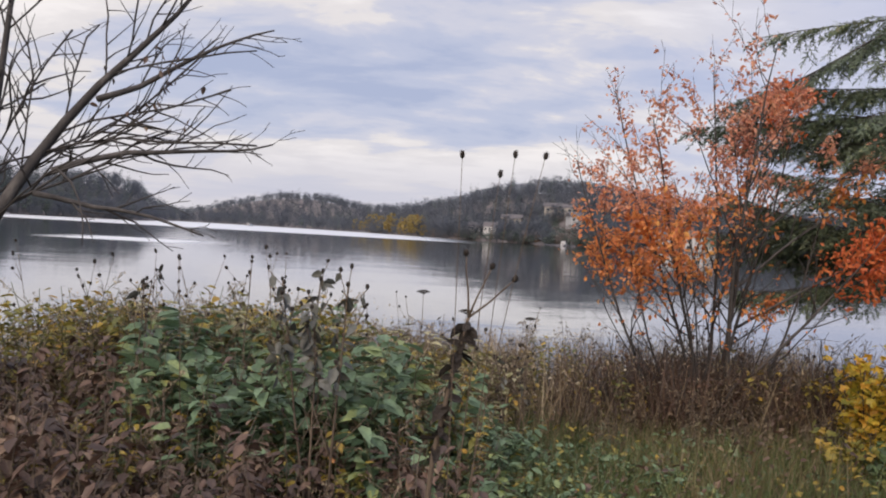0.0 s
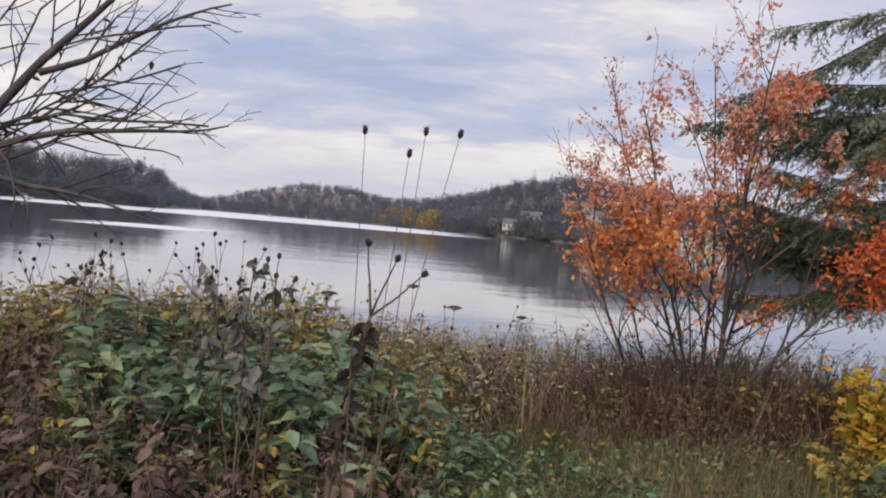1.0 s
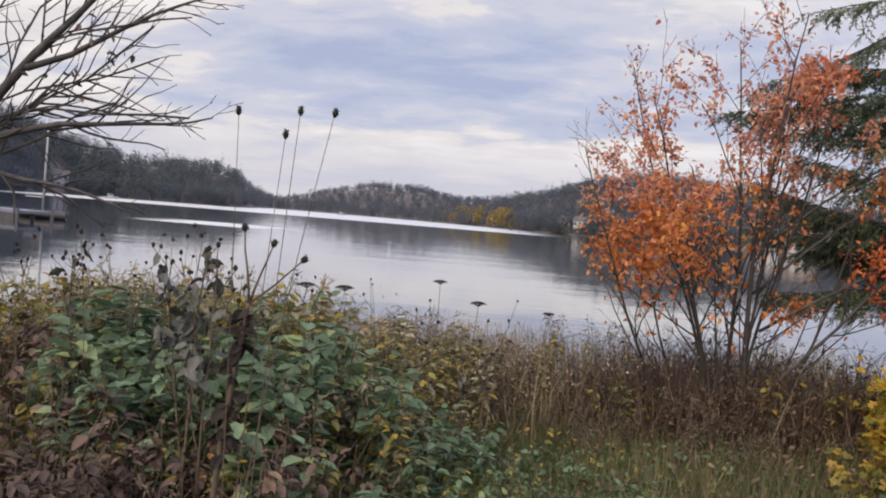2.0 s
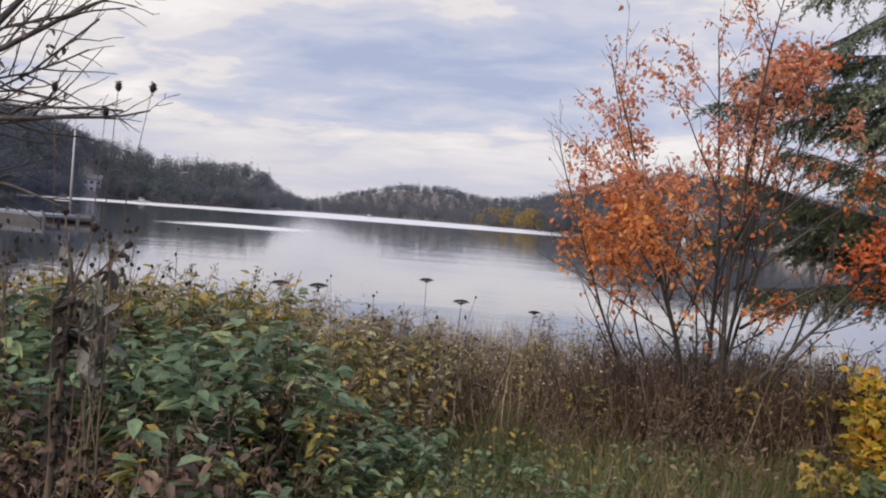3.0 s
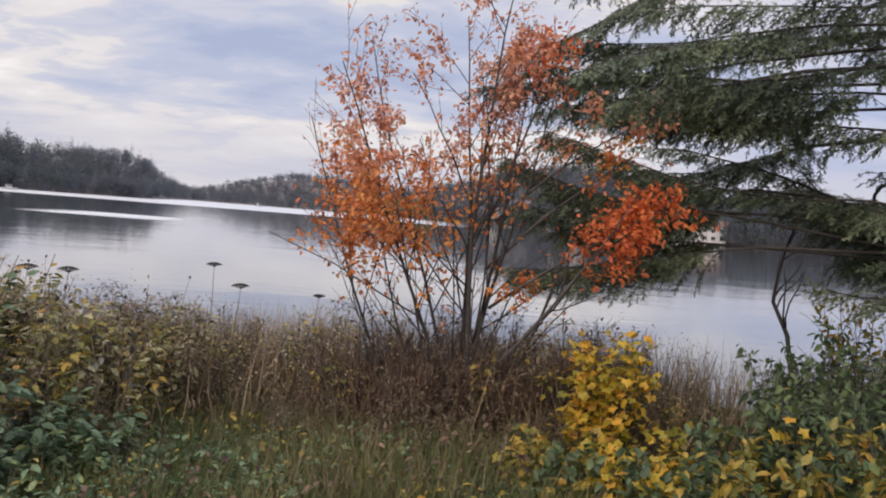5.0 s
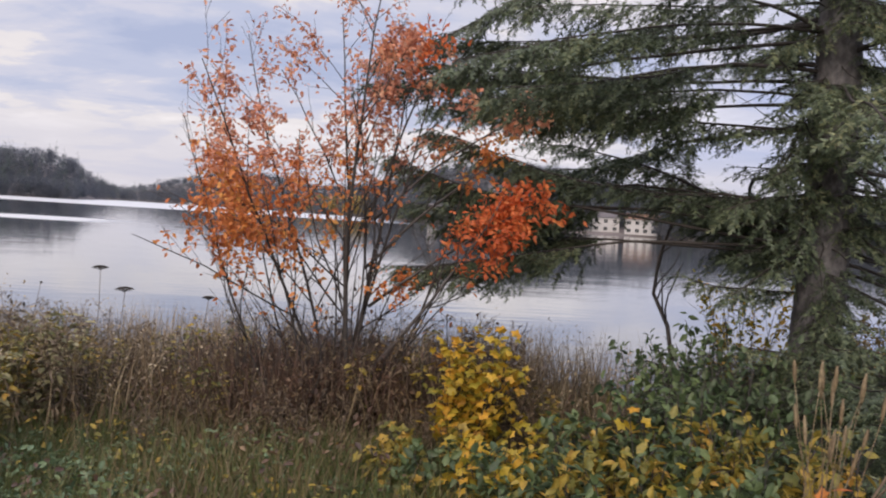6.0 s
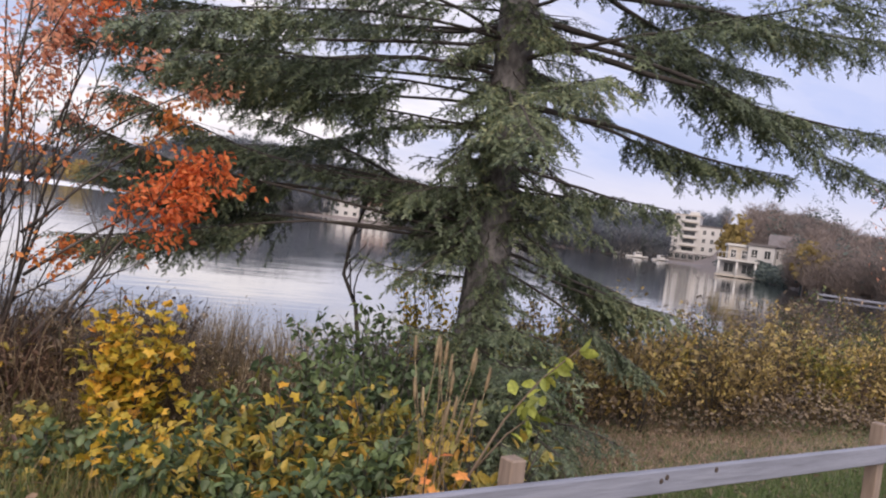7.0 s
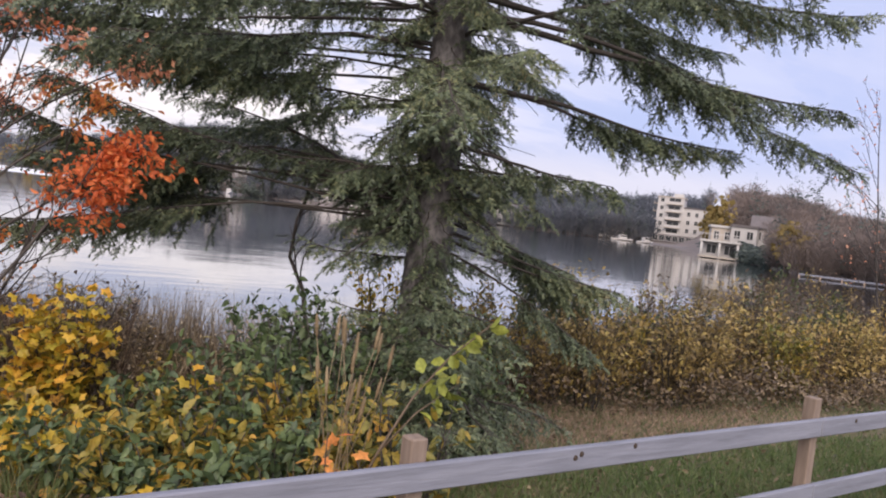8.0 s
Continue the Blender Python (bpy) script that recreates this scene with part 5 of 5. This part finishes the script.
# ---- by the fence ----
def build_foxtails():
    rng = np.random.default_rng(23)
    ob = thing("foxtail_grass", (4.9, 3.72, float(land(4.9, 3.72))), "tuft of foxtail grass with straw-coloured spikes", "grass")
    lf = Soup()
    for i in range(17):
        g = ob.location.z
        tip = np.array([rng.uniform(-0.18, 0.2), rng.uniform(-0.12, 0.15), rng.uniform(0.66, 1.1) - g])
        tip[0] += 0.12 * (tip[2] - 1.0)
        foot = np.array([rng.normal() * 0.06, rng.normal() * 0.05, -0.03])
        t = np.linspace(0, 1, 8)
        line = foot + (tip - foot) * np.stack([t ** 1.7, t ** 1.7, t], -1)
        s = Soup()
        tube(s, line, np.linspace(0.003, 0.0015, 8), 4)
        stem = part("stem", s.mesh("stem", STRAW), ob)
        h = Soup()
        way = unit((line[-1] - line[-2]) * np.array([0.5, 0.5, 1]))
        egg(h, line[-1], way, rng.uniform(0.09, 0.13), 0.008, 8, 7, 140, rng)
        part("seed_head", h.mesh("seed_head", STRAW), stem, "straw-coloured bottle-brush spike")
    n = 90
    P = np.stack([rng.normal(size=n) * 0.15, rng.normal(size=n) * 0.08, np.zeros(n)], -1)
    d = np.stack([rng.normal(size=n) * 0.4, rng.normal(size=n) * 0.4, np.ones(n)], -1)
    m = spins(rng, d, rng.uniform(0.3, 0.6, n), 0.0)
    m[:, :, 0] *= 0.75
    lf.spread(BLADE, m, P)
    part("blades", lf.mesh("blades", DRY), ob, "brown dry blades", "stuff")


def build_maple_seedlings():
    """Single low seedlings with orange or yellow hand-shaped leaves."""
    rng = np.random.default_rng(29)
    spots = ((4.86, 3.64, 0.72, ORANGE, 9), (4.95, 3.66, 0.46, ORANGE, 5), (4.62, 3.6, 0.46, ORANGE, 6), (5.02, 3.62, 0.44, ORANGE, 5), (4.45, 4.4, 0.55, YELLOW, 12), (4.15, 4.2, 0.3, YELLOW, 14), (4.3, 4.0, 0.3, YELLOW, 12),
             (4.55, 4.75, 0.85, YELLOW, 8), (3.75, 4.9, 0.3, YELLOW, 12), (5.15, 4.1, 0.6, GREEN_YELLOW, 12))
    for x, y, top, mat, n in spots:
        g = float(land(x, y))
        name = {RED: "orange-red", ORANGE: "orange", YELLOW: "yellow"}.get(mat, "yellow-green")
        ob = thing("maple_seedling", (x, y, g), "low maple seedling with " + name + " hand-shaped leaves", "plant", "maple seedlings by the fence")
        line = bend(rng, (0, 0, -0.03), (rng.normal() * 0.08, rng.normal() * 0.08, 1), top - g, 5, 0.06)
        s = Soup()
        tube(s, line, np.linspace(0.005, 0.002, 6), 4)
        part("stem", s.mesh("stem", TWIG), ob)
        lf = Soup()
        P, D = points_along(rng, [line[3:]], n)
        P = P + rng.normal(size=P.shape) * np.array([0.06, 0.05, 0.03])
        way = unit(rng.normal(size=P.shape) + np.array([0, -0.6, -0.5]))
        lf.spread(MAPLE, spins(rng, way, rng.uniform(0.055, 0.09, n), 0.6), P)
        part("leaves", lf.mesh("leaves", mat), ob)


def build_leaning_shoot():
    rng = np.random.default_rng(33)
    ob = thing("leaning_shoot", (4.95, 3.75, float(land(4.95, 3.75))), "long leaning shoot with yellow-green leaves", "plant")
    g = ob.location.z
    line = np.array([(0, 0, -0.03), (0.05, 0, 0.35), (0.16, -0.02, 0.62), (0.3, -0.03, 0.88), (0.46, -0.05, 1.08), (0.66, -0.05, 1.24)])
    s = Soup()
    tube(s, line, np.linspace(0.009, 0.003, 6), 6)
    side = np.array([(0.16, -0.02, 0.62), (0.34, 0.0, 0.8), (0.55, 0.02, 0.93)])
    tube(s, side, [0.005, 0.004, 0.002], 5)
    part("stem", s.mesh("stem", STEM), ob)
    lf = Soup()
    P, D = points_along(rng, [line[3:], side[1:]], 44, 0.8)
    hang_leaves(rng, P + rng.normal(size=P.shape) * 0.02, D, rng.uniform(0.06, 0.11, 44), LEAF, lf, 0.5)
    part("leaves", lf.mesh("leaves", LIME), ob, "bright yellow-green leaves")


LIME = foliage("lime_leaf", [(0.0, (0.12, 0.16, 0.04)), (0.5, (0.28, 0.32, 0.06)), (1.0, (0.42, 0.42, 0.1))])
build_foxtails()
build_maple_seedlings()
build_leaning_shoot()
build_shrub("leafy_shrub", "green-yellow shrub beside the fence post", ground_at(5.35, 3.95), (0.35, 0.3), 0.85, GREEN_YELLOW, LEAF, 0.075, 220, 6, 71)


def build_dead_sapling():
    rng = np.random.default_rng(37)
    ob = thing("dead_sapling", (6.02, 7.8, float(land(6.02, 7.8))), "thin crooked dead sapling", "tree")
    got = []
    line = np.array([(0, 0, -0.05), (-0.06, 0, 0.7), (-0.14, 0, 1.1), (-0.3, 0, 1.4), (-0.27, 0, 1.75), (-0.16, 0, 2.1), (-0.2, 0, 2.5)])
    branching(rng, line, 0.026, 0.008, 1, got, 0.22, 0.8, 0.3, 0.0, 0.15, 0.3)
    s = Soup()
    tube(s, got[0][0], got[0][1], 6)
    part("trunk", s.mesh("trunk", BARK, True), ob)
    s = Soup()
    for l, rad, lev in got[1:]:
        tube(s, l, np.clip(rad, 0.002, 0.008), 4)
    part("twigwork", s.mesh("twigwork", TWIG), ob, kind="stuff")


build_dead_sapling()
build_shrub("leafy_shrub", "dark green shrub at the foot of the spruce", ground_at(6.2, 5.65), (0.7, 0.5), 0.95, DARK_GREEN, LEAF, 0.05, 1100, 10, 74)
build_shrub("leafy_shrub", "yellow-green shrub at the foot of the spruce", ground_at(6.85, 5.7), (0.55, 0.4), 0.85, DARK_GREEN, LEAF, 0.05, 800, 9, 75)
build_shrub("yellow_shrub", "small shrub with yellow leaves under the spruce", ground_at(7.25, 9.0), (0.5, 0.4), 1.55, YELLOW, LEAF, 0.08, 520, 9, 72)


def build_pink_tree():
    rng = np.random.default_rng(39)
    ob = thing("cherry_tree", (16.4, 9.0, float(land(16.4, 9.0))), "small thin tree with sparse pinkish red leaves", "tree")
    lines, tw = [], Soup()
    s = Soup()
    for k in range(5):
        got = []
        branching(rng, bend(rng, (rng.normal() * 0.1, rng.normal() * 0.1, -0.05), (rng.normal() * 0.25 - 0.06, rng.normal() * 0.2, 1), rng.uniform(3.6, 5.0), 8, 0.06, 0.02), 0.028, 0.005, 2, got, 0.3, 0.6, 0.4, 0.02, 0.1, 0.25)
        s = Soup()
        tube(s, got[0][0], got[0][1], 6)
        part("stem", s.mesh("stem", BARK, True), ob)
        for l, rad, lev in got[1:]:
            tube(tw, l, np.clip(rad, 0.003, 0.01), 4)
            lines.append(l)
    part("twigwork", tw.mesh("twigwork", TWIG), ob, kind="stuff")
    P, D = points_along(rng, lines, 700)
    lf = Soup()
    hang_leaves(rng, P, D, rng.uniform(0.04, 0.07, 700), LEAF, lf, 0.5)
    part("leaves", lf.mesh("leaves", PINK), ob)


build_pink_tree()


# ---- across the water ----
def bearing(az, r):
    return 2 + r * math.sin(radians(az)), r * math.cos(radians(az))


def window_part(parent, at, w, h, turn=0.0):
    """A window set in a wall facing -y: frame, with its pane inside."""
    bm = bmesh.new()
    t = 0.12
    for sx, sz, px, pz in ((w + t, t, 0, h / 2), (w + t, t, 0, -h / 2), (t, h, -w / 2, 0), (t, h, w / 2, 0), (t * 0.7, h, 0, 0)):
        m = Matrix.Translation((px, 0, pz)) @ Matrix.Diagonal((sx, 0.14, sz, 1))
        bmesh.ops.create_cube(bm, size=1.0, matrix=m)
    me = bpy.data.meshes.new("window")
    bm.to_mesh(me)
    bm.free()
    me.materials.append(WHITE)
    ob = part("window", me, parent)
    ob.location = at
    p = part("pane", box_mesh("pane", (w, 0.05, h), PANE), ob)
    p.location = (0, 0.02, 0)
    return ob


def gable_mesh(w, d, rise, over, mat):
    bm = bmesh.new()
    a, b = w / 2 + over, d / 2 + over
    v = [bm.verts.new(c) for c in ((-a, -b, 0), (a, -b, 0), (a, b, 0), (-a, b, 0), (-a, 0, rise), (a, 0, rise))]
    for f in ((0, 1, 5, 4), (2, 3, 4, 5), (0, 4, 3), (1, 2, 5), (3, 2, 1, 0)):
        bm.faces.new([v[i] for i in f])
    me = bpy.data.meshes.new("roof")
    bm.to_mesh(me)
    bm.free()
    me.materials.append(mat)
    return me


def house(label, az, r, w, d, storeys, wall, roof, lift=0.0, turn=0.0, columns=3, flat=False):
    x, y = bearing(az, r)
    ob = thing("house", (x, y, float(land(x, y)) + lift - 0.3), label, "house", "houses across the lake")
    ob.rotation_euler = (0, 0, radians(turn - az))
    h = 2.9 * storeys
    body = part("wall", box_mesh("wall", (w, d, h), wall), ob)
    body.location = (0, 0, h / 2)
    if flat:
        part("roof", box_mesh("roof", (w + 0.5, d + 0.5, 0.4), roof), ob).location = (0, 0, h + 0.2)
    else:
        part("roof", gable_mesh(w, d, 2.2, 0.5, roof), ob).location = (0, 0, h)
    for i in range(storeys):
        for k in range(columns):
            window_part(ob, (w * ((k + 0.5) / columns - 0.5), -d / 2 - 0.02, 2.9 * i + 1.55), min(1.5, w / columns * 0.5), 1.4)
    return ob


def build_houses():
    house("white house with a dark roof among the far trees", 4.6, 392, 7, 7, 2, WHITE, ROOF, 0, 10)
    house("small white house half hidden by far trees", 5.7, 382, 6, 6, 2, WHITE, ROOF, 0, -15)
    house("brown house near the far shore", 8.8, 346, 10, 7, 1, BROWN_WALL, ROOF, 0, 5, 4)
    house("long pale house on the far slope", 10.5, 392, 14, 8, 2, CREAM, ROOF, 0, 0, 4)
    house("white house high on the far slope", 11.8, 365, 8, 7, 2, WHITE, ROOF, 0, 20)
    house("pale house with a dark roof on the far slope", 7.2, 400, 10, 7, 2, CREAM, ROOF, 0, -10)
    house("long pale house behind the spruce", 17.5, 312, 14, 8, 2, WHITE, ROOF, 0, 8, 4)
    house("white house with a red roof behind the spruce", 20.5, 306, 12, 8, 2, WHITE, BROWN_WALL, 0, -8, 4)
    house("grey-blue house on the wooded hill", -30.3, 398, 8, 8, 2, BLUE_GREY, ROOF, 0, 0, 3)
    house("white house beside the hotel", 47.3, 148, 4.2, 5, 2, WHITE, ROOF, -1.3, -10, 2, True)
    house("cream house above the boathouse", 46.0, 150, 5.4, 6, 2, CREAM, WHITE, -1.2, 5, 3, True)
    house("small pale house at the wood's edge", 48.4, 150, 3.8, 5, 2, WHITE, ROOF, -2.2, 0, 2)
    house("white house half hidden under the spruce", 31.0, 300, 12, 8, 2, WHITE, ROOF, 0, 6, 4)
    house("small white house on the shore behind the spruce", 38.2, 298, 9, 7, 1, WHITE, ROOF, 0, 0, 3)


def build_hotel():
    x, y = bearing(43.3, 312)
    ob = thing("hotel_building", (x, y, 0.3), "large white hotel with balconies and a stepped tower", "building")
    ob.rotation_euler = (0, 0, radians(-47))
    part("wall", box_mesh("wall", (9.5, 12, 17.0), WHITE), ob, "white tower wall").location = (-6.6, 0, 8.5)
    part("wall", box_mesh("wall", (15.5, 11, 13.6), WHITE), ob).location = (5.9, 0.8, 6.8)
    part("roof", box_mesh("roof", (10.0, 12.5, 0.45), CREAM), ob).location = (-6.6, 0, 17.2)
    part("roof", box_mesh("roof", (15.9, 11.5, 0.45), ROOF), ob).location = (6.1, 0.8, 13.8)
    part("roof_hut", box_mesh("roof_hut", (3.5, 4, 1.5), WHITE), ob).location = (-4.4, 1, 18.1)
    slab = box_mesh("balcony", (5.6, 1.7, 0.25), CREAM)
    rail = box_mesh("railing", (5.6, 0.08, 0.9), WHITE)
    for i in range(5):
        b = part("balcony", slab, ob)
        b.location = (-5.2, -6.8, 3.0 + 2.9 * i)
        part("railing", rail, b).location = (0, -0.8, 0.55)
        side = part("balcony", slab, ob)
        side.location = (-12.1, -2.2, 3.0 + 2.9 * i)
        side.rotation_euler = (0, 0, radians(90))
        part("railing", rail, side).location = (0, 0.8, 0.55)
        window_part(ob, (-5.2, -6.02, 4.4 + 2.9 * i), 4.2, 1.9)
        window_part(ob, (-9.7, -6.02, 4.4 + 2.9 * i), 1.3, 1.5)
    for i in range(4):
        for k in range(5):
            window_part(ob, (0.1 + 2.9 * k, -4.72, 2.2 + 3.1 * i), 1.2, 1.6)
    part("terrace", box_mesh("terrace", (19, 4.5, 3.4), ROOF), ob, "dark glazed terrace").location = (-2, -8.9, 1.5)
    for k in range(8):
        window_part(ob, (-10.3 + 2.37 * k, -11.18, 1.8), 1.8, 2.0)


def build_boathouse():
    x, y = bearing(45.8, 133)
    ob = thing("boathouse", (x, y, WATER), "white boathouse with a railed deck on columns over the water", "building")
    ob.rotation_euler = (0, 0, radians(-50))
    part("floor_slab", box_mesh("floor_slab", (6.2, 4.2, 0.25), CREAM), ob).location = (0, 0, 0.25)
    part("deck", box_mesh("deck", (6.0, 4.2, 0.3), WHITE), ob).location = (0, 0, 2.75)
    col = Soup()
    tube(col, [(0, 0, -0.6), (0, 0, 2.65)], [0.2, 0.19], 10)
    colm = col.mesh("column", WHITE)
    for k in range(3):
        for yy in (-1.8, 1.8):
            part("column", colm, ob).location = (-2.7 + 2.7 * k, yy, 0)
    part("wall", box_mesh("wall", (5.2, 1.6, 2.25), WHITE), ob).location = (0, 1.0, 1.48)
    window_part(ob, (-1.35, 0.18, 1.5), 1.5, 1.5)
    window_part(ob, (1.35, 0.18, 1.5), 1.5, 1.5)
    baluster = box_mesh("baluster", (0.06, 0.06, 0.9), WHITE)
    for k in range(11):
        part("baluster", baluster, ob).location = (-2.85 + 0.57 * k, -2.0, 3.35)
    part("handrail", box_mesh("handrail", (5.9, 0.1, 0.1), WHITE), ob).location = (0, -2.0, 3.83)


DARK_WOOD = rough_stuff("dark_wet_wood", [(0.3, (0.04, 0.04, 0.045)), (0.7, (0.1, 0.1, 0.108))], 6.0, 0.8, 0.3)


def build_docks_and_boats():
    for i, (az, r, w, lab) in enumerate(((53.6, 88, 8, "low pale wooden dock along the shore"), (10.6, 306, 12, "small pale dock on the far shore"), (42.5, 280, 18, "low dock below the hotel"))):
        x, y = bearing(az, r)
        ob = thing("dock", (x, y, WATER), lab, "dock", "docks on the lake")
        ob.rotation_euler = (0, 0, radians(-az - 6))
        for k in range(4):
            part("plank_deck", box_mesh("plank_deck", (w / 4 - 0.1, 1.6, 0.16), BOARD), ob).location = (w * ((k + 0.5) / 4 - 0.5), 0, 0.22)
        pile = Soup()
        tube(pile, [(0, 0, -1.5), (0, 0, 0.2)], [0.1, 0.09], 8)
        pm = pile.mesh("pier_post", POST_WOOD)
        for k in range(5):
            part("pier_post", pm, ob).location = (w * (k / 4 - 0.5) * 0.97, -0.85, 0)
    # the near jetty with its mast
    ob = thing("jetty", (-31.2, 48.6, WATER), "dark wooden jetty standing in the lake", "dock")
    ob.rotation_euler = (0, 0, radians(-28))
    for k in range(4):
        part("plank_deck", box_mesh("plank_deck", (2.1, 2.4, 0.16), BOARD), ob).location = (-3.3 + 2.2 * k, 0, 0.5)
    pile = Soup()
    tube(pile, [(0, 0, -1.8), (0, 0, 0.72)], [0.12, 0.11], 8)
    pm = pile.mesh("pier_post", DARK_WOOD)
    for k in range(5):
        for yy in (-1.1, 1.1):
            part("pier_post", pm, ob).location = (-4.3 + 2.15 * k, yy, 0)
    part("skirt", box_mesh("skirt", (8.6, 0.12, 0.5), DARK_WOOD), ob).location = (0, -1.24, 0.16)


def boat_hull(long, wide, tall, mat):
    s = Soup()
    n, v, q = 9, [], []
    for i in range(n):
        t = i / (n - 1)
        w = wide / 2 * math.sin(math.pi * (0.12 + 0.82 * (1 - t))) ** 0.6 if t < 0.98 else 0.02
        for ang in (-90, -60, -25, 0, 25, 60, 90):
            a = radians(ang)
            v.append((long * (t - 0.5), w * math.sin(a), -tall * 0.6 * math.cos(a) ** 0.7 + tall * (0.45 + 0.2 * t)))
    for i in range(n - 1):
        for j in range(6):
            q.append((i * 7 + j, i * 7 + j + 1, (i + 1) * 7 + j + 1, (i + 1) * 7 + j))
        q.append((i * 7 + 6, i * 7, (i + 1) * 7, (i + 1) * 7 + 6))
    s.put(v, [(0, j + 1, j) for j in range(1, 6)], q)
    return s.mesh("hull", mat)


def build_boats():
    ob = thing("sailing_boat", (-30.3, 52.2, WATER), "small moored sailing boat with a dark hull and bare white mast", "boat")
    ob.rotation_euler = (0, radians(1), radians(-30))
    part("hull", boat_hull(5.6, 1.9, 0.9, DARK_WOOD), ob)
    part("thwart", box_mesh("thwart", (0.3, 1.5, 0.06), DARK_WOOD, 0.01), ob).location = (-0.6, 0, 0.42)
    m = Soup()
    tube(m, [(0, 0, 0.4), (0, 0, 4), (0, 0, 7.4)], [0.085, 0.075, 0.05], 8)
    mast = part("mast", m.mesh("mast", WHITE), ob)
    m = Soup()
    tube(m, [(0, 0, 1.4), (-2.3, 0, 1.35)], [0.05, 0.045], 8)
    part("boom", m.mesh("boom", WHITE), ob)
    for i, (az, r, ln) in enumerate(((-27.2, 345, 6.5), (39.0, 282, 8.0), (40.6, 280, 7.0), (-11.5, 560, 12.0), (10.9, 300, 8.0))):
        x, y = bearing(az, r)
        ob = thing("motor_boat", (x, y, WATER), "small white motor boat on the lake", "boat", "motor boats on the lake")
        ob.rotation_euler = (0, 0, radians(20 * i - az))
        part("hull", boat_hull(ln, 2.3, 1.2, WHITE), ob)
        part("cabin", box_mesh("cabin", (ln * 0.35, 1.7, 1.3), WHITE, 0.15, 2), ob).location = (0.2, 0, 1.3)
        part("windscreen", box_mesh("windscreen", (ln * 0.3, 1.74, 0.45), PANE), ob).location = (0.3, 0, 1.55)


BLUE_GREY = rough_stuff("blue_grey_wall", [(0.3, (0.3, 0.33, 0.42)), (0.7, (0.42, 0.46, 0.55))], 1.5, 0.7, 0.1)
build_houses()
build_hotel()
build_boathouse()
build_docks_and_boats()
build_boats()
